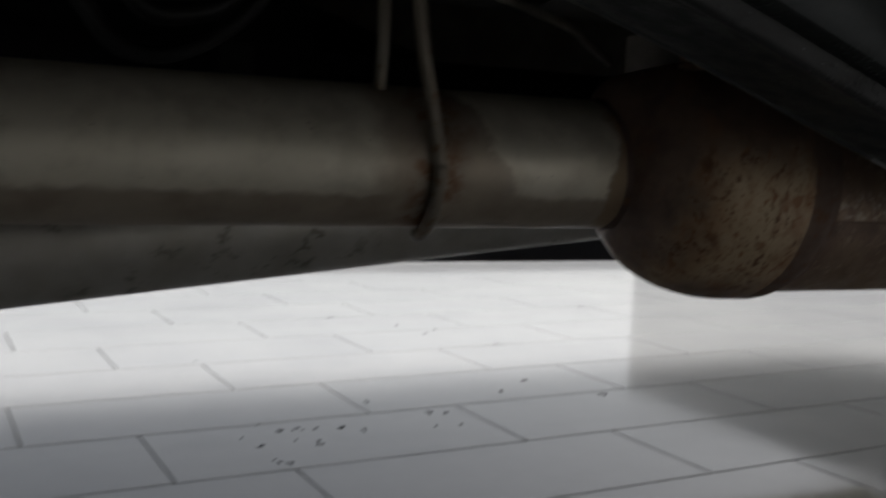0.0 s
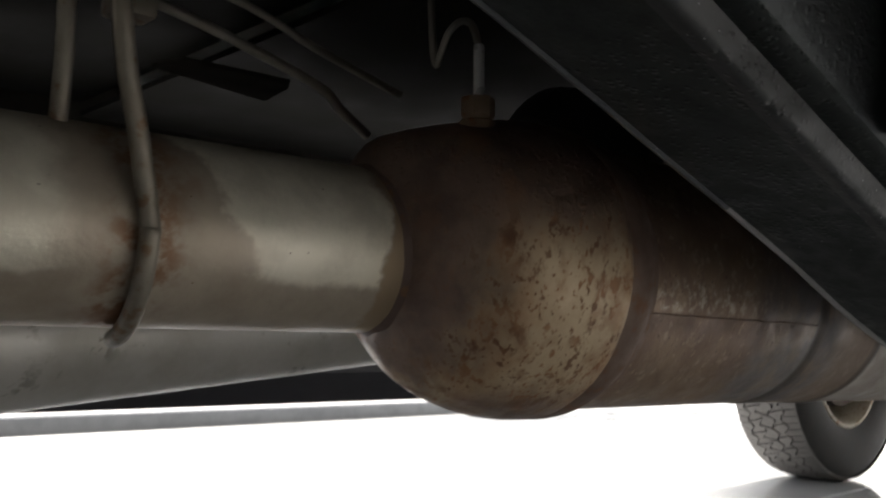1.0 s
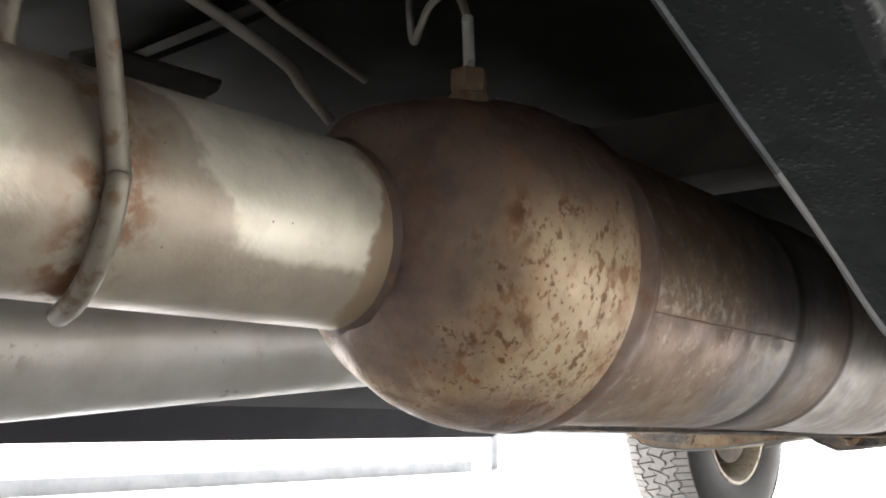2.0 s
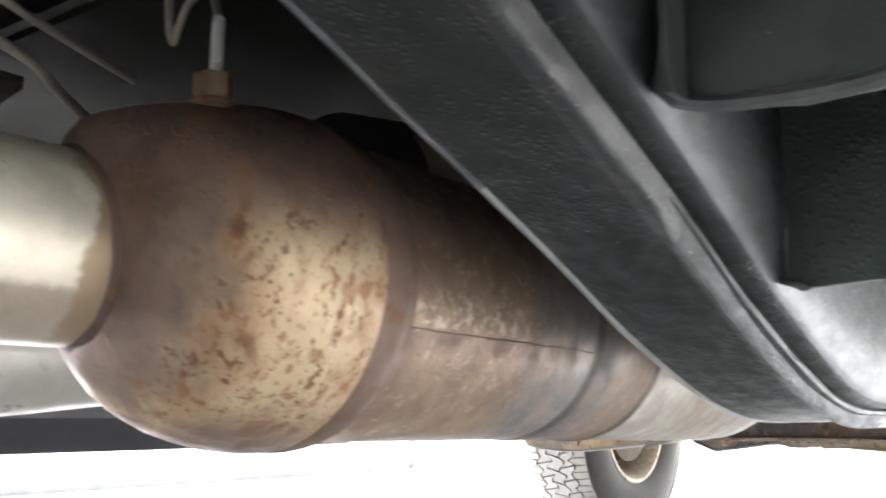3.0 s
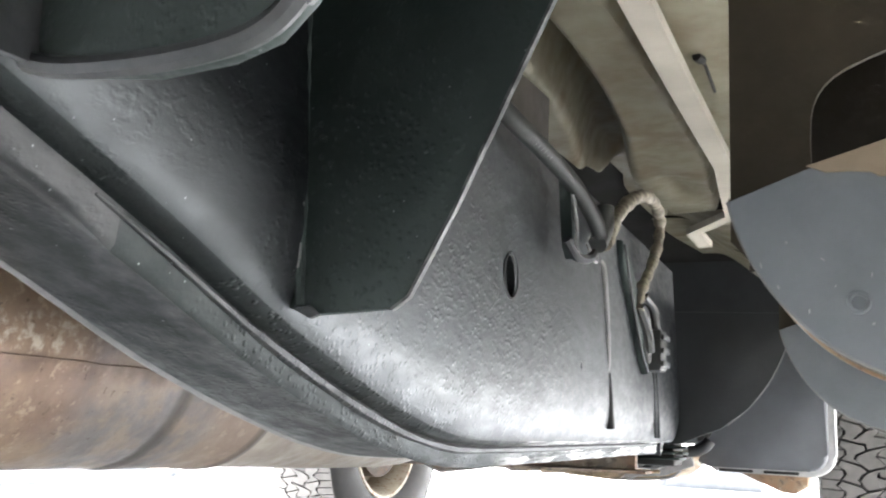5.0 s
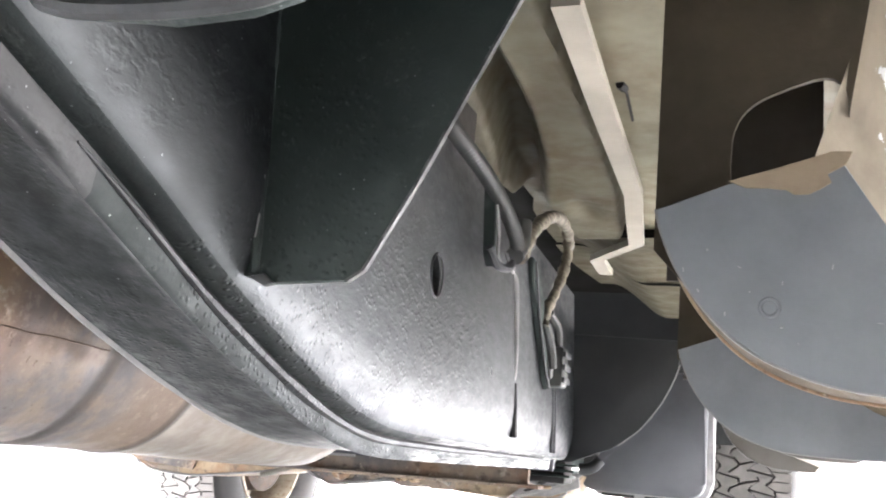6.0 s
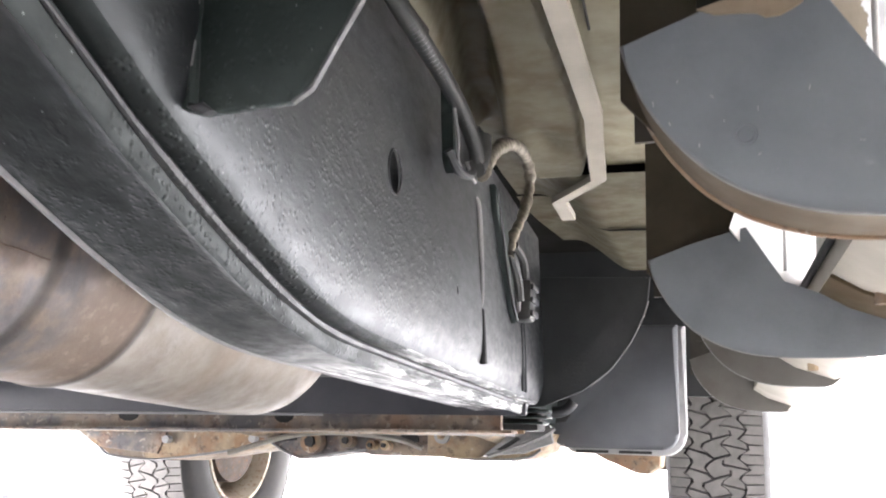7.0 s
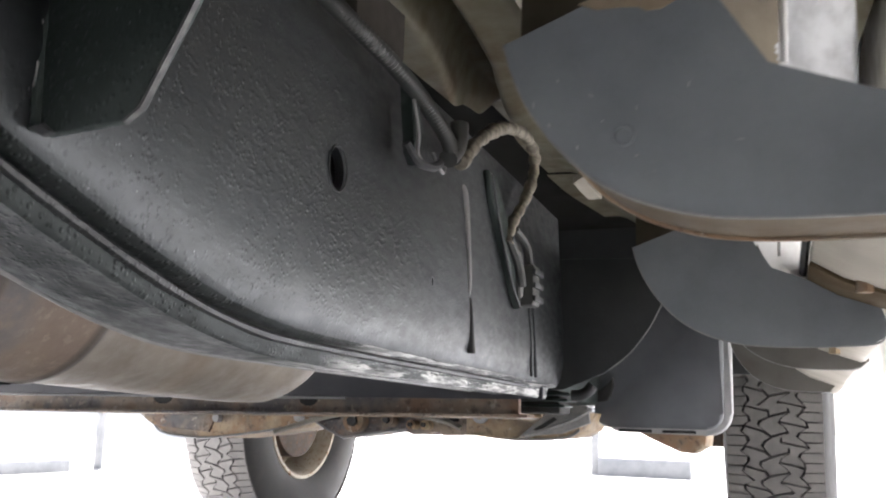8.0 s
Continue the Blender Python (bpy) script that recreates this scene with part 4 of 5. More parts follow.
part("peeled_paint", prism(peel, at_y(by - 0.0012), 0.0012), SAND, first, "sandy patch where the grey paint has peeled")

# running board and sill
def board_place(u, v, w):
    """Along the step brackets: u outwards, v up, w forwards."""
    return TIP[0] + 0.026 + u - 0.062 * (w + 0.21), 1.0 + w, TIP[2] + v - 0.025 * (w + 0.21)


board = part("running_board", prism([(0.126, -0.036), (0.150, -0.0515), (0.180, -0.0615), (0.200, -0.0680), (0.206, -0.066), (0.209, -0.058), (0.206, -0.030), (0.150, -0.006), (0.130, -0.002)], board_place, 1.40, 0.002), BOARD, truck, "beige running board on the step brackets")
part("board_edge", add_tube(bmesh.new(), [board_place(0.124, -0.012, w) for w in (0.0, 0.6, 1.2, 1.40)], 0.004, 8), DARKGAP, board)
part("board_flange", prism([(0.124, -0.040), (0.150, -0.0550), (0.180, -0.0655), (0.200, -0.0720), (0.200, -0.0690), (0.180, -0.0625), (0.150, -0.0520), (0.126, -0.037)], lambda u, v, w: board_place(u, v, w + 0.19), 0.07, 0.0005), BROWN, board, "rusty brown flange under the board")
for w in (0.19, 0.67):
    part("bolt_head", tube([board_place(0.165, -0.064, w), board_place(0.165, -0.050, w)], 0.007, 6, 0), ARM, board)
part("sill_panel", prism([(0.15, 0.665), (0.175, 0.66), (0.215, 0.90), (0.20, 0.92), (0.145, 0.90)], lambda u, v, w: (u + 0.07 - 0.05 * (w - 1.3), -1.2 + w, v), 3.9, 0.004), SILL, truck, "pale painted sill side panel")

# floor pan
pan = part("floor_pan", box(-1.75, 0.24, 0.70, 3.2, 0.862, 0.872), PANDARK, truck, "cab floor pan darkened for shade")
RIB_LEFT = [(0.84, -0.208), (1.09, -0.216), (1.277, -0.238), (1.38, -0.262), (1.48, -0.281), (1.70, -0.278), (1.80, -0.270)]
RIB_RIGHT = [(0.84, -0.140), (1.106, -0.148), (1.403, -0.161), (1.50, -0.174), (1.655, -0.193), (1.80, -0.262)]


def rise(v):
    v = min(max(v, 0.0), 1.0)
    return v * v * (3 - 2 * v)


def pressed_floor():
    """One stamped sheet: a broad rib with a rounded end, a valley, and a narrower rib beside it."""
    bm, rows = bmesh.new(), []
    for j in range(121):
        y = 0.84 + 0.95 * j / 120
        left, right = lerp_table(RIB_LEFT, y), lerp_table(RIB_RIGHT, y)
        row = []
        for i in range(71):
            x = -0.352 + 0.262 * i / 70
            broad = rise((x - left + 0.010) / 0.024) * rise((right - x + 0.008) / 0.018) * rise((1.755 - y) / 0.10)
            dent = 0.010 * math.exp(-((x + 0.225) / 0.020) ** 2 - ((y - 1.50) / 0.05) ** 2)
            slim = rise((x + 0.345) / 0.016) * rise((left - 0.034 - x) / 0.022) * rise((1.62 - y) / 0.10)
            row.append(bm.verts.new((x, y, 0.848 - 0.080 * broad - 0.066 * slim + dent + 0.0015 * noise.noise((x * 30, y * 12, 1)))))
        rows.append(row)
    for a, b in zip(rows, rows[1:]):
        for k in range(70):
            bm.faces.new((a[k], a[k + 1], b[k + 1], b[k]))
    bmesh.ops.solidify(bm, geom=bm.faces[:], thickness=0.0015)
    return bm


def dished_panel(rows, z, turn):
    """Sheet between two side lines that curves upwards left of the line turn."""
    bm, grid = bmesh.new(), []
    for j in range(25):
        y = rows[0][0] + (rows[-1][0] - rows[0][0]) * j / 24
        a, b = lerp_table([(r[0], r[1]) for r in rows], y), lerp_table([(r[0], r[2]) for r in rows], y)
        xs = [a + (b - a) * i / 40 for i in range(41)]
        grid.append([bm.verts.new((x, y, z + 0.072 * rise((turn - x) / 0.13) + 0.0012 * noise.noise((x * 25, y * 14, 3)))) for x in xs])
    for p, q in zip(grid, grid[1:]):
        for k in range(40):
            bm.faces.new((p[k], p[k + 1], q[k + 1], q[k]))
    bmesh.ops.solidify(bm, geom=bm.faces[:], thickness=0.002)
    return bm


part("pressed_floor", pressed_floor(), PAN, pan, "beige pressed floor with broad ribs and brown stains", 60)
part("rib_flange", add_strip(bmesh.new(), [(-0.136, 0.9, 0.760), (-0.146, 1.106, 0.760), (-0.158, 1.403, 0.760), (-0.171, 1.50, 0.760), (-0.190, 1.661, 0.760), (-0.268, 1.773, 0.760), (-0.272, 1.885, 0.760)], (0.022, 0, 0.0), (0, 0, 0.010)), BOARD, pan, "pale folded rib edge")
part("outer_panel", prism([(-0.130, 0.86), (-0.150, 1.40), (-0.183, 1.688), (0.10, 1.688), (0.20, 0.86)], at_z(0.790), 0.02, 0.004), PAN, pan, "beige outer floor panel")
part("front_panel", dished_panel([(1.672, -0.34, 0.06), (1.80, -0.37, 0.058), (2.02, -0.38, 0.05)], 0.774, -0.215), PAN, pan, "beige panel that curves up towards the tunnel")
part("lap_panel", dished_panel([(2.008, -0.38, 0.05), (2.15, -0.38, 0.04), (2.38, -0.36, 0.03)], 0.767, -0.205), PAN, pan)
part("paint_scratch", tube([(-0.121, 1.118, 0.788), (-0.118, 1.135, 0.788), (-0.120, 1.17, 0.788), (-0.123, 1.215, 0.788)], lambda i: 0.0044 if i < 4 else 0.0016, 6, 4), DARKGAP, pan, "black smear on the panel")

# wiring on the rail
loom = part("corrugated_hose", add_tube(bmesh.new(), smooth_line([(-0.198, 0.70, 0.690), (-0.200, 0.80, 0.684), (-0.205, 0.869, 0.678), (-0.207, 0.924, 0.674), (-0.208, 1.005, 0.668), (-0.210, 1.07, 0.660), (-0.213, 1.13, 0.646), (-0.220, 1.17, 0.634)], 26), lambda i: 0.0064 + (0.0010 if i % 2 else -0.0006), 14), HOSE, truck, "grey corrugated cable hose")
part("loop", tube([(-0.226, 1.20, 0.640), (-0.232, 1.26, 0.678), (-0.236, 1.33, 0.712), (-0.240, 1.40, 0.734), (-0.240, 1.455, 0.738), (-0.240, 1.485, 0.722), (-0.241, 1.478, 0.69), (-0.243, 1.45, 0.655), (-0.246, 1.42, 0.625), (-0.247, 1.41, 0.60)], lambda i: 0.0080 - 0.00004 * i + 0.0011 * math.sin(i * 1.9) + 0.0006 * math.sin(i * 0.7), 10, 6), TAPE, loom, "taped dusty wire loop")
part("collar", tube([(-0.218, 1.150, 0.630), (-0.219, 1.175, 0.650), (-0.220, 1.18, 0.672)], 0.0090, 12, 4), HOSE, loom)
part("clip", prism([(1.048, 0.672), (1.062, 0.674), (1.078, 0.640), (1.080, 0.612), (1.070, 0.603), (1.060, 0.612), (1.058, 0.640)], at_x(-0.222), 0.010, 0.002), PLATECOAT, loom, "bent black clip")
part("clip_prong", tube([(-0.211, 1.055, 0.655), (-0.209, 1.062, 0.63), (-0.208, 1.060, 0.612), (-0.207, 1.068, 0.604)], 0.0018, 6, 4), LIPGREY, loom)
part("clip_prong", tube([(-0.212, 1.10, 0.622), (-0.209, 1.105, 0.612), (-0.209, 1.118, 0.608), (-0.211, 1.125, 0.615)], 0.0018, 6, 4), LIPGREY, loom)
part("clip_foot", tube([(-0.212, 1.045, 0.615), (-0.208, 1.06, 0.603), (-0.207, 1.09, 0.606), (-0.209, 1.11, 0.615)], 0.004, 8, 4), BLACKPLASTIC, loom)
part("connector", box(-0.254, -0.232, 1.462, 1.492, 0.534, 0.584, bevel=0.004), HOSE, loom, "grey ribbed connector")
for k in range(3):
    part("connector_rib", box(-0.2325, -0.2285, 1.460, 1.494, 0.539 + 0.016 * k, 0.546 + 0.016 * k, bevel=0.001), RIDGE, loom)
part("wire", tube([(-0.246, 1.41, 0.605), (-0.244, 1.44, 0.580), (-0.243, 1.450, 0.555)], 0.006, 8, 5), HOSE, loom)
part("wire", tube([(-0.246, 1.43, 0.62), (-0.243, 1.465, 0.608), (-0.242, 1.478, 0.58)], 0.0055, 8, 5), HOSE, loom)

# splash shield, mud flap
part("splash_shield", prism([(-0.315, 0.640), (-0.117, 0.636), (-0.121, 0.595), (-0.130, 0.570), (-0.148, 0.535), (-0.175, 0.500), (-0.215, 0.470), (-0.274, 0.446), (-0.315, 0.444)], at_y(1.75), 0.006, 0.002), SHIELD, truck, "black splash shield with curved edge")
part("shield_edge", tube([(-0.119, 1.748, 0.60), (-0.130, 1.748, 0.570), (-0.148, 1.748, 0.535), (-0.175, 1.748, 0.500), (-0.205, 1.748, 0.475)], 0.0010, 6, 5), LIPGREY, truck)
def rounded(corner, r, a0, a1):
    return [(corner[0] + r * math.cos(radians(a0 + (a1 - a0) * k / 6)), corner[1] + r * math.sin(radians(a0 + (a1 - a0) * k / 6))) for k in range(7)]


flap = part("mud_flap", prism([(-0.385, 0.655)] + rounded((-0.357, 0.424), 0.028, 180, 270) + rounded((-0.158, 0.430), 0.034, 270, 360) + [(-0.124, 0.655)], at_y(2.40), 0.040, 0.010), FLAPGREY, truck, "dark moulded mud flap behind the wheel with scuffed edge, paled as if lit")
# Wider pale rim puts the daylight on side and lip into colour.
part("rim_edge", prism([(-0.365, 0.655)] + rounded((-0.340, 0.410), 0.024, 190, 270) + rounded((-0.157, 0.431), 0.047, 270, 360) + [(-0.110, 0.655)], at_y(2.426), 0.034, 0.008), FLAPEDGE, flap, "scuffed side and lower lip, painted paler where light falls")
part("rubber_tab", prism([(-0.386, 0.468), (-0.364, 0.472), (-0.352, 0.482), (-0.345, 0.498), (-0.343, 0.480), (-0.348, 0.460), (-0.356, 0.449), (-0.376, 0.446), (-0.386, 0.452)], at_y(2.385), 0.016, 0.003), DARKGAP, flap, "black rubber tab")
# Thin dark boxes paint in the shaded recesses of the lip.
for x in (-0.305, -0.215):
    part("lip_recess", box(x - 0.034, x + 0.034, 2.4235, 2.4285, 0.3870, 0.3925), DARKGAP, flap)
part("clip_bar", box(-0.262, -0.206, 2.55, 2.56, 0.692, 0.698, bevel=0.001), FLAPEDGE, flap, "pale clip above the flap")
part("liner", box(-0.78, 0.08, 2.62, 2.64, 0.52, 0.862), SHIELD, truck, "black wheel arch liner")

# crossmember, control arms, steering parts
DROP = lambda x: 0.009 * (x + 0.40)
cross = part("crossmember", prism([(1.70, 0.402), (1.79, 0.402), (1.79, 0.408), (1.712, 0.408), (1.708, 0.415), (1.708, 0.470), (1.716, 0.478), (1.78, 0.478), (1.78, 0.484), (1.710, 0.484), (1.700, 0.474)], lambda u, v, w: (-1.42 + w, u, v + DROP(-1.42 + w)), 1.095, 0.0015), RUSTBEAM, truck, "rusty pressed steel crossmember")

part("upper_plate", prism([(1.694, 0.429), (1.6985, 0.429), (1.6985, 0.484), (1.694, 0.484)], lambda u, v, w: (-1.40 + w, u, v + DROP(-1.40 + w)), 1.112, 0.001), BLUEBEAM, cross, "dark bluish painted upper face")
# Flat dark inlays take the place of shaded holes.
for x, w in ((-0.945, 0.020), (-0.668, 0.017)):
    part("hole", prism([(x + a * w, DROP(x) + z) for a, z in ((-1, 0.4275), (1, 0.4275), (0.8, 0.420), (0.3, 0.4155), (-0.3, 0.4155), (-0.8, 0.420))], at_y(1.6985), 0.002), DARKGAP, cross, "dark half-round hole")
# Pale tube paints in the bright highlight along this ledge.
part("ledge", add_tube(bmesh.new(), [(x, 1.693, 0.428 + DROP(x)) for x in (-1.40, -0.60)], 0.0022, 6), FLAPEDGE, cross)
for z, x, y in ((0.4385, -0.268, 1.765), (0.4300, -0.274, 1.775), (0.4215, -0.283, 1.79)):
    part("tie_plate", prism([(-0.372, y + 0.02), (-0.345, y), (x, y), (x + 0.004, y + 0.01), (x, y + 0.05), (-0.372, y + 0.07)], at_z(z), 0.0042, 0.001), PLATECOAT, cross, "dusty black tie plate")
# Dark block fills in the shaded gap behind the plates.
part("tie_block", box(-0.366, -0.292, 1.80, 1.86, 0.412, 0.447, bevel=0.004), DARKGAP, cross)
part("bottom_lip", add_tube(bmesh.new(), smooth_line([(-1.40, 1.699, 0.3925), (-1.0, 1.699, 0.3955), (-0.6, 1.699, 0.4005), (-0.29, 1.699, 0.407)], 6), 0.0026, 6), ARM, cross, "pale worn lower lip")
part("lower_flange", add_strip(bmesh.new(), [(-1.27, 1.66, 0.3905), (-0.30, 1.66, 0.404)], (0, 0.05, 0), (0, 0, 0.004)), RUSTBEAM, cross, "folded rusty flange")


def arm(x_mid, mirror, lift=0.0):
    f = lambda x: x_mid + mirror * (x - x_mid)
    a = part("control_arm", prism([(f(x), z + lift) for x, z in ([(-1.50, 0.412), (-1.44, 0.378)] if mirror > 0 else [(-1.43, 0.400), (-1.415, 0.366)]) + [(-1.39, 0.350), (-1.33, 0.343), (-1.255, 0.343), (-1.15, 0.356), (-1.05, 0.372), (-0.99, 0.398), (-0.98, 0.418), (-1.2, 0.425)]], at_y(2.28), 0.20, 0.008), ARM, truck, "dusty pressed steel control arm")
    part("arm_web", prism([(f(x), z + lift) for x, z in [(-1.415 if mirror < 0 else -1.46, 0.404), (-1.40, 0.366), (-1.26, 0.356), (-1.24, 0.404)]], at_y(2.274), 0.008, 0.002), RUSTBEAM, a)
    part("arm_lip", add_tube(bmesh.new(), smooth_line([(f(x), 2.277, z + lift) for x, z in [(-1.415, 0.366), (-1.39, 0.351), (-1.33, 0.344), (-1.255, 0.344), (-1.15, 0.357), (-1.05, 0.373)]], 4), 0.0028, 6), LIPGREY, a, "pale worn arm edge")
    for x, z in ((-1.235, 0.388), (-1.02, 0.395)):
        part("bolt", tube([(f(x), 2.262, z + lift), (f(x), 2.285, z + lift)], 0.009, 8, 0), FLAPEDGE, a)
    return a


arm(-0.90, 1)
arm(-0.90, -1, 0.022)
sub = bmesh.new()
low = [(-0.99, 0.395), (-0.95, 0.372), (-0.905, 0.355), (-0.845, 0.364), (-0.80, 0.372), (-0.756, 0.377), (-0.746, 0.367), (-0.703, 0.368), (-0.695, 0.379), (-0.678, 0.378), (-0.675, 0.367), (-0.62, 0.370), (-0.60, 0.385), (-0.45, 0.392), (-0.425, 0.408)]
add_prism(sub, low + [(-0.42, 0.446), (-0.47, 0.446), (-0.48, 0.43), (-1.0, 0.43)], at_y(2.27), 0.12, 0.004)
subframe = part("front_subframe", sub, RUSTBEAM, truck, "rusty front suspension crossbeam with uneven lower edge")
part("lower_lip", add_tube(bmesh.new(), [(x, 2.267, z + 0.001) for x, z in low[:6]], 0.0026, 6), LIPGREY, subframe, "pale worn lower lip")
# Flat dark prisms paint in the shaded cavities of the beam.
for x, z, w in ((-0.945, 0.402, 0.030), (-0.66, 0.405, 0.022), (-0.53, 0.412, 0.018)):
    part("recess", prism([(x - w, z - 0.006), (x - 0.4 * w, z - 0.012), (x + w, z - 0.008), (x + 0.8 * w, z + 0.010), (x - 0.7 * w, z + 0.012)], at_y(2.266), 0.003), DARKGAP, subframe, "dark inlay in place of a shaded recess")
for x, z, r in ((-0.87, 0.392, 0.024), (-0.79, 0.396, 0.015), (-0.735, 0.388, 0.010), (-0.705, 0.388, 0.010)):
    part("bushing", tube([(x, 2.240, z), (x, 2.275, z)], r, 16, 0), ARM, subframe, "round bushing end")
    part("bushing_bolt", tube([(x, 2.232, z), (x, 2.242, z)], r * 0.5, 6, 0), DARKGAP, subframe)
mountbox = part("arm_mount", prism([(-0.609, 0.428), (-0.607, 0.371), (-0.55, 0.368), (-0.496, 0.368), (-0.472, 0.380), (-0.409, 0.424), (-0.414, 0.437), (-0.482, 0.438)], at_y(2.23), 0.05, 0.003), ARM, truck, "tan pressed steel arm mount")
part("rim_flange", add_strip(bmesh.new(), [(-0.607, 2.228, 0.371), (-0.55, 2.228, 0.3675), (-0.496, 2.228, 0.3675), (-0.472, 2.228, 0.379), (-0.405, 2.228, 0.424)], (0, -0.012, 0), (0, 0, 0.004)), ARM, mountbox)
part("washer", tube([(-0.576, 2.222, 0.410), (-0.576, 2.232, 0.410)], 0.016, 18, 0), FLAPEDGE, mountbox, "pale round washer")
part("bolt", tube([(-0.576, 2.214, 0.410), (-0.576, 2.224, 0.410)], 0.008, 6, 0), ARM, mountbox)
# Dark inlay drawn for the shaded opening, nothing is cut.
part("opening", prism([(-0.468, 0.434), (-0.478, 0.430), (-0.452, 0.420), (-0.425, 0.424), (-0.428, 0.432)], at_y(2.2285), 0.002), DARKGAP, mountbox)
part("side_plate", prism([(-0.484, 0.372), (-0.411, 0.433), (-0.35, 0.434), (-0.344, 0.401), (-0.40, 0.380)], at_y(2.195), 0.012, 0.003), LIPGREY, mountbox, "grey folded side plate")
# Dark inlay drawn for the shaded slot.
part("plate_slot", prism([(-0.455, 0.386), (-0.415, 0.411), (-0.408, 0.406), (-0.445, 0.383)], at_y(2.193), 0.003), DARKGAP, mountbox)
part("side_strut", tube([(-0.47, 2.19, 0.372), (-0.38, 2.19, 0.405), (-0.34, 2.19, 0.428)], 0.004, 8, 3), LIPGREY, mountbox)

part("lower_arm", prism([(-0.40, 0.43), (-0.376, 0.418), (-0.283, 0.372), (-0.225, 0.347), (-0.198, 0.345), (-0.172, 0.362), (-0.168, 0.395), (-0.2, 0.43)], at_y(2.5), 0.12, 0.006), ARM, truck, "tan pressed steel lower arm end")
part("torsion_bar", tube([(-0.98, 1.80, 0.44), (-0.97, 2.3, 0.41)], 0.018, 12, 0), ARM, truck)
part("torsion_bar", tube([(-0.45, 1.80, 0.44), (-0.46, 2.3, 0.41)], 0.018, 12, 0), ARM, truck)
part("brake_pipe", tube([(-1.05, 2.22, 0.362), (-0.973, 2.22, 0.386), (-0.896, 2.22, 0.404), (-0.82, 2.22, 0.411), (-0.754, 2.22, 0.410), (-0.663, 2.22, 0.400), (-0.615, 2.22, 0.384)], 0.0055, 8, 5), LINE, truck)

# fuel tank, transmission and other shapes above the exhaust
tank = part("fuel_tank", prism([(-1.02, 0.392), (-1.34, 0.392), (-1.36, 0.42), (-1.36, 0.66), (-1.0, 0.66), (-0.985, 0.63), (-0.985, 0.43)], lambda u, v, w: (u, -1.3 + w, v), 2.52, 0.02), TANK, truck, "dark plastic fuel tank beside the propeller shaft")
part("tank_strap", add_strip(bmesh.new(), [(-1.36, 0.2, 0.66), (-1.362, 0.2, 0.40), (-1.34, 0.2, 0.388), (-1.02, 0.2, 0.388), (-0.981, 0.2, 0.43), (-0.981, 0.2, 0.66)], (0, 0.04, 0), (0.001, 0, 0.002)), UNDERCOAT, tank)
# Near-black housing carries the shade above the exhaust in its colour.
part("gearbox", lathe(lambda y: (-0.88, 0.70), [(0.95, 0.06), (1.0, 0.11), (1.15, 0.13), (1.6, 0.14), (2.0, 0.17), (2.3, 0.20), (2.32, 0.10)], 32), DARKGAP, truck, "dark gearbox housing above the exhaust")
part("rear_crossmember", prism([(1.06, 0.70), (1.06, 0.78), (1.16, 0.78), (1.16, 0.70), (1.15, 0.695), (1.07, 0.695)], lambda u, v, w: (-1.40 + w, u, v), 1.13, 0.004), DARKBROWN, truck, "brown upper crossmember darkened for shade")
part("bed_floor", box(-1.85, 0.40, -3.4, 0.72, 0.90, 0.92), PANDARK, truck, "load bed floor darkened for shade")
part("heat_shield", prism([(-0.934, 0.465), (-0.978, 0.624), (-0.91, 0.612), (-0.888, 0.60), (-0.889, 0.478)], at_z(0.742), 0.006, 0.002), DARKBROWN, truck, "small heat shield plate darkened for shade")
part("fuel_line", tube([(-0.60, 0.0, 0.72), (-0.605, 0.2, 0.712), (-0.61, 0.318, 0.694), (-0.61, 0.382, 0.680), (-0.612, 0.453, 0.661), (-0.615, 0.475, 0.648), (-0.618, 0.504, 0.632)], 0.0040, 10, 6), LINE, truck, "bent steel fuel line")
part("fuel_line", tube([(-0.60, 0.1, 0.74), (-0.61, 0.358, 0.714), (-0.61, 0.448, 0.689), (-0.61, 0.53, 0.668)], 0.0032, 10, 5), LINE, truck, "thin steel line")
part("line_clip", box(-0.618, -0.592, 0.285, 0.315, 0.676, 0.70, bevel=0.004), ROD, truck, "rusty line clip")
part("rubber_loop", tube([(-0.70, 0.02, 0.66), (-0.70, 0.05, 0.622), (-0.70, 0.09, 0.614), (-0.70, 0.138, 0.634), (-0.70, 0.18, 0.675), (-0.70, 0.20, 0.74)], 0.008, 12, 6), BLACKPLASTIC, truck, "black rubber hose loop")
part("rubber_loop", tube([(-0.71, 0.05, 0.69), (-0.71, 0.078, 0.655), (-0.71, 0.11, 0.652), (-0.71, 0.15, 0.668), (-0.71, 0.175, 0.72)], 0.010, 12, 6), BLACKPLASTIC, truck, "black rubber hose loop")


# outer body, so that the underside is shaded as a truck shades it
part("cab_body", prism([(-0.9, 0.95), (-0.9, 1.9), (1.6, 1.9), (2.4, 1.25), (4.2, 1.15), (4.4, 0.6), (3.95, 0.55), (3.9, 0.95), (2.9, 0.96), (2.85, 0.955)], lambda u, v, w: (-1.93 + w, u, v), 2.16, 0.03), SILL, truck, "pale painted cab and bonnet")
part("bed_body", prism([(-3.6, 0.95), (-3.6, 1.35), (-0.95, 1.35), (-0.95, 0.95)], lambda u, v, w: (-1.93 + w, u, v), 2.16, 0.03), SILL, truck, "pale painted load bed")
part("far_sill", box(-1.95, -1.80, -0.9, 2.8, 0.56, 0.96, bevel=0.02), DARKBROWN, truck, "far side sill panel darkened for shade")
part("far_running_board", box(-2.12, -1.92, -0.4, 2.6, 0.50, 0.55, bevel=0.006), PAN, truck)


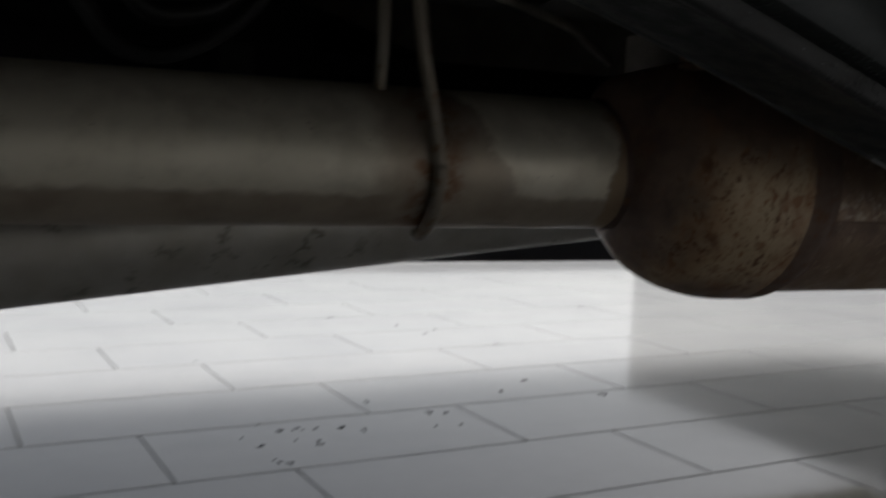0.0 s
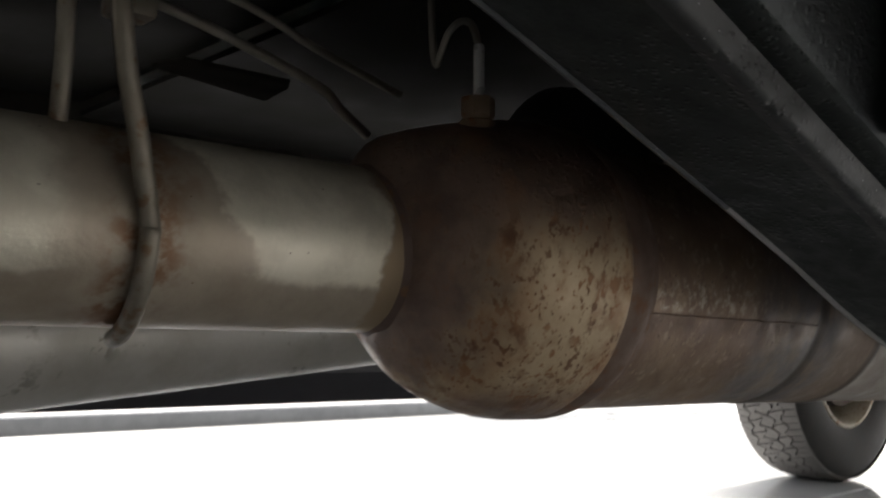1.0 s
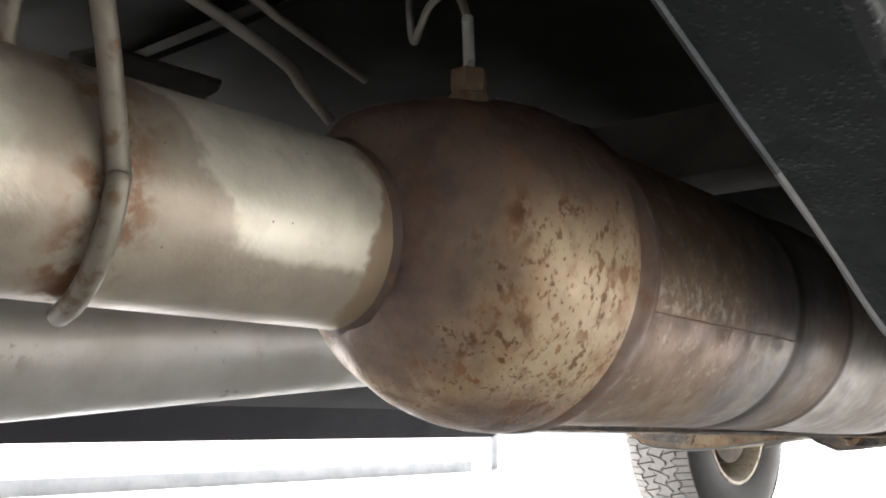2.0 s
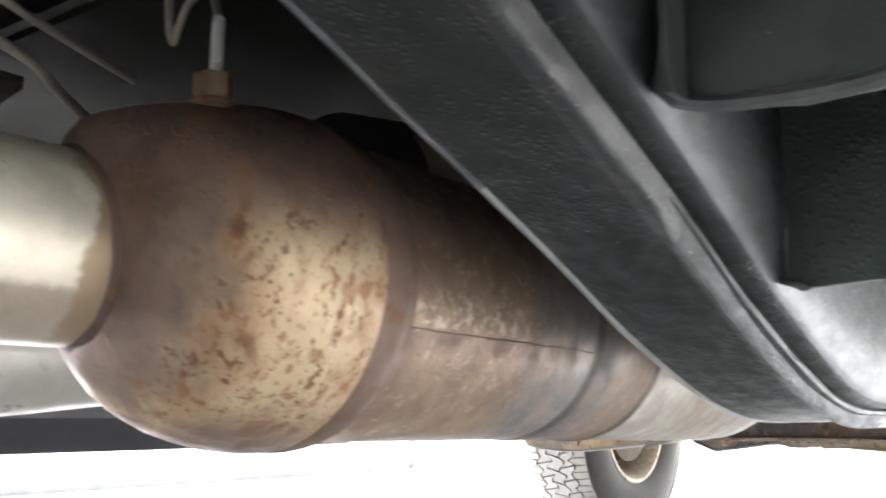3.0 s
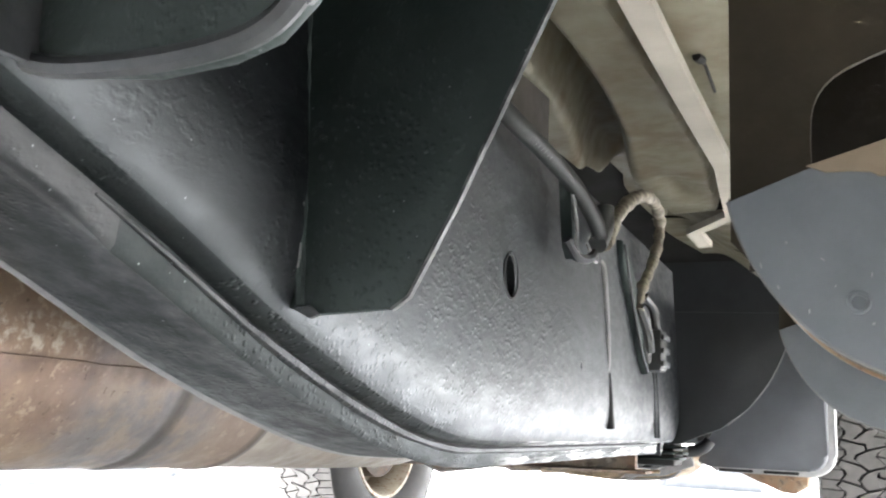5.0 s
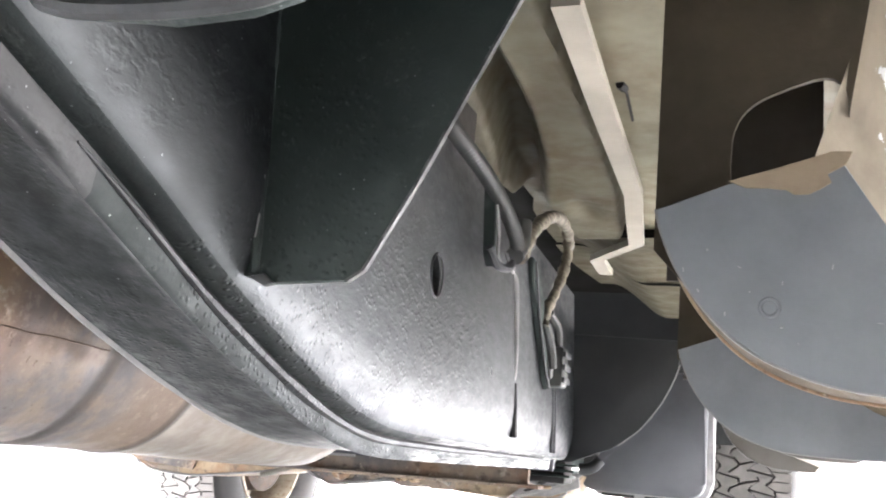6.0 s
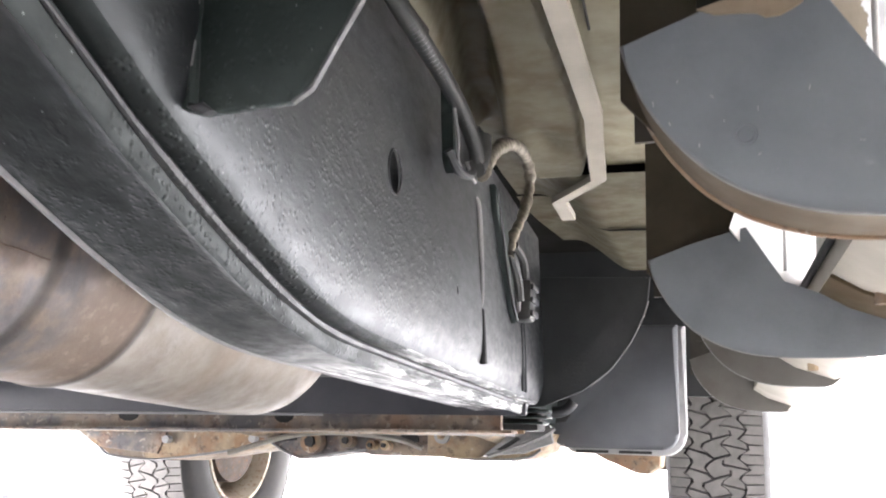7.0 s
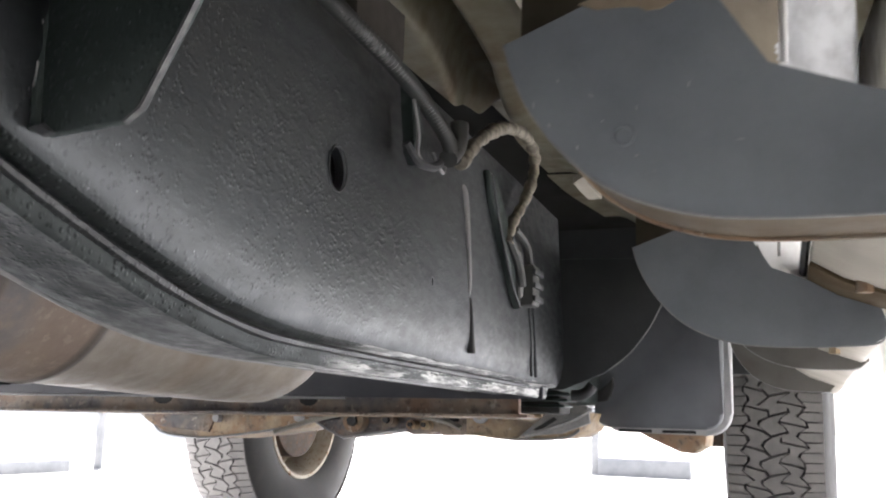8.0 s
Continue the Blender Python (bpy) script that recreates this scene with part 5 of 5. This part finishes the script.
# ---- wheels ----
def wheel(x_in, x_out, yc, R=0.41):
    """A road wheel: rim mesh with tyre, tread blocks, hub and drum beneath it."""
    zc, mid, half = R, (x_in + x_out) / 2, abs(x_out - x_in) / 2
    s = 1 if x_out > x_in else -1

    def turn(profile, seg=72):
        bm, rings = bmesh.new(), []
        for u, r in profile:
            rings.append([bm.verts.new((mid + s * u, yc + r * math.cos(a), zc + r * math.sin(a))) for a in (2 * math.pi * k / seg for k in range(seg))])
        for a, b in zip(rings, rings[1:]):
            for k in range(seg):
                bm.faces.new((a[k], a[(k + 1) % seg], b[(k + 1) % seg], b[k]))
        return bm

    h = half
    rim = part("wheel", turn([(-h + 0.012, 0.228), (-h + 0.004, 0.224), (-h + 0.004, 0.214), (-h + 0.02, 0.205), (-h + 0.06, 0.196), (h - 0.10, 0.190), (h - 0.08, 0.12), (h - 0.085, 0.0)]), RIM, truck, "road wheel with beige painted steel rim")
    part("tyre", turn([(-h + 0.014, 0.222), (-h + 0.002, 0.235), (-h - 0.012, 0.270), (-h - 0.014, 0.315), (-h - 0.006, 0.360), (-h + 0.002, 0.382), (-h + 0.012, R - 0.0145), (-h * 0.5, R - 0.0125), (h * 0.5, R - 0.0125), (h - 0.012, R - 0.0145), (h - 0.002, 0.382), (h + 0.014, 0.315), (h, 0.24), (h - 0.014, 0.222)]), RUBBER, rim, "dusty black all-terrain tyre")
    # tread: two zigzag columns of centre blocks between rows of shoulder lugs
    bm, rnd = bmesh.new(), random.Random(7)
    n = 50
    quarter = 2 * math.pi / (4 * n)
    zig = (-0.10, 0.05, 0.11, -0.03)
    side = {}

    def line_at(c, q):
        """Where groove c runs at quarter step q, as a share of the half width."""
        if c in (0, 5):
            return -1.0 if c == 0 else 1.0
        q %= 4 * n
        if (c, q) not in side:
            side[c, q] = (-0.56, -0.18, 0.20, 0.56)[c - 1] + (0.8, -1.0, 1.0, -0.8)[c - 1] * zig[(q + 3 * c) % 4] + rnd.uniform(-0.05, 0.05)
        return side[c, q]

    def lug(c, q, steps, lean):
        left = [(line_at(c, q + k), q + k) for k in range(steps + 1)]
        right = [(line_at(c + 1, q + lean + k), q + lean + k) for k in range(steps, -1, -1)]
        ring = left + right
        mv, mq = sum(p[0] for p in ring) / len(ring), sum(p[1] for p in ring) / len(ring)
        top, bot = [], []
        for v, q1 in ring:
            dv, dq = (v - mv) * h, (q1 - mq) * quarter * R
            size = math.hypot(dv, dq)
            fit = max(0.2, 1 - 0.0040 / max(size, 0.001))
            v2, a = mv * h + dv * fit, mq * quarter + dq * fit / R
            v2 = max(-h + 0.001, min(h - 0.001, v2))
            drop = 0.010 * max(0.0, abs(v2) / h - 0.72) / 0.28
            for lst, r in ((top, R - drop), (bot, R - 0.014)):
                lst.append(bm.verts.new((mid + s * v2, yc + r * math.cos(a), zc + r * math.sin(a))))
        bm.faces.new(top)
        for k in range(len(top)):
            bm.faces.new((top[k], bot[k], bot[(k + 1) % len(top)], top[(k + 1) % len(top)]))

    for j in range(n):
        lug(1, 4 * j, 4, 1)
        lug(2, 4 * j + 2, 4, -1)
        lug(3, 4 * j + 3, 4, 1)
        for k in (0, 2):
            lug(0, 4 * j + k, 2, 0)
            lug(4, 4 * j + k + 1, 2, 0)
    part("tread", bm, TREAD, rim, "worn pale tread blocks with deep grooves", 30)
    part("brake_drum", turn([(-h + 0.03, 0.0), (-h + 0.03, 0.10), (-h + 0.035, 0.150), (-h + 0.10, 0.152), (-h + 0.11, 0.06)], 40), BRAKE, rim, "rusty brake disc and hub")
    part("knuckle", turn([(-h - 0.10, 0.0), (-h - 0.10, 0.045), (-h - 0.03, 0.055), (-h + 0.035, 0.07)], 20), BRAKE, rim, "dark rusty steering knuckle")
    part("caliper", box(mid - s * (h + 0.045) - 0.035, mid - s * (h + 0.045) + 0.035, yc - 0.155, yc - 0.075, zc - 0.06, zc + 0.075, bevel=0.012), BRAKE, rim, "dark rusty brake caliper")
    return rim


wheel(-1.675, -1.905, 3.44)
wheel(-0.195, 0.050, 3.44)
wheel(-1.675, -1.905, -2.3)
wheel(-0.195, 0.050, -2.3)

# ---- floor: tiles laid lengthwise, each row a third further on ----
bed = box(-4.6, 9.0, -9.0, 6.25, -0.055, -0.004)
floor = setting("floor", bed, GROUT, "white glazed floor tiles with grey joints", "floor")
ROW, LEN, GAP, TURN = 0.2864, 0.6699, 0.003, 0.0698
TILE_X, TILE_Y, SHIFT = -1.3584, 0.2202, -0.2021


def tile_mesh():
    bm = add_box(bmesh.new(), GAP / 2, ROW - GAP / 2, GAP / 2, LEN - GAP / 2, -0.004, 0.0)
    top = [e for e in bm.edges if all(v.co.z > -0.001 for v in e.verts)]
    bmesh.ops.bevel(bm, geom=top, offset=0.0012, segments=1, affect="EDGES")
    return finish("tile", bm, TILE)


tile = tile_mesh()
rest_v, rest_f = [], []
ct, st = math.cos(TURN), math.sin(TURN)
for k in range(-34, 14):
    for n in range(-16, 14):
        u, v = -ROW * (k + 1), SHIFT * k + LEN * n
        x, y = TILE_X + ct * u - st * v, TILE_Y + st * u + ct * v
        if not (-4.55 < x < 8.4 and -8.6 < y < 5.5):
            continue
        if -4.6 < x < 0.0 and -1.0 < y and len(floor.children) < 300:
            o = new("tile", tile)
            o.parent = floor
            o.location = (x, y, 0)
            o.rotation_euler = (0, 0, TURN)
        else:
            m = len(rest_v)
            a, b, c, d = GAP / 2, ROW - GAP / 2, GAP / 2, LEN - GAP / 2
            for w in (0, -0.004):
                rest_v += [(x + ct * p - st * q, y + st * p + ct * q, w) for p, q in ((a, c), (b, c), (b, d), (a, d))]
            rest_f += [(m, m + 1, m + 2, m + 3)] + [(m + p, m + 4 + p, m + 4 + (p + 1) % 4, m + (p + 1) % 4) for p in range(4)]
me = bpy.data.meshes.new("far_tiles")
me.from_pydata(rest_v, [], rest_f)
me.materials.append(TILE)
far = new("far_tiles", me)
far.parent = floor
tagged(far, "", "", "", "stuff")

# dirt on the tiles
SPECKS = [(-1.586, 0.376), (-1.665, 0.427), (-1.513, 0.393), (-1.596, 0.451), (-1.607, 0.491), (-1.542, 0.474), (-1.599, 0.528), (-1.506, 0.496), (-1.769, 0.704), (-1.54, 0.773), (-1.552, 0.816), (-1.78, 1.034), (-2.912, 1.964), (-1.86, 1.139), (-1.687, 1.254), (-2.67, 1.13), (-2.839, 0.955), (-2.276, 0.419), (-1.413, 0.412), (-1.423, 0.399), (-1.587, 0.578), (-1.556, 0.617), (-2.511, 1.155), (-2.553, 1.213), (-2.302, 1.292), (-1.628, 0.824), (-1.648, 0.799)]
bm = bmesh.new()
rnd = random.Random(3)
for x, y in SPECKS:
    for k in range(rnd.randint(1, 3)):
        a, r = rnd.uniform(0, 6.28), rnd.uniform(0.003, 0.0075)
        px, py = x + rnd.uniform(-0.012, 0.012), y + rnd.uniform(-0.012, 0.012)
        pts = [(px + r * math.cos(a + q) * rnd.uniform(0.5, 1.2), py + r * math.sin(a + q) * rnd.uniform(0.3, 0.8)) for q in (0, 1.2, 2.5, 3.8, 5.0)]
        add_prism(bm, pts, at_z(0.0), 0.0012)
specks = tagged(new("dirt_specks", finish("dirt_specks", bm, DARKGAP)), "dark dirt specks scattered on the white tiles", "dirt", "", "stuff")
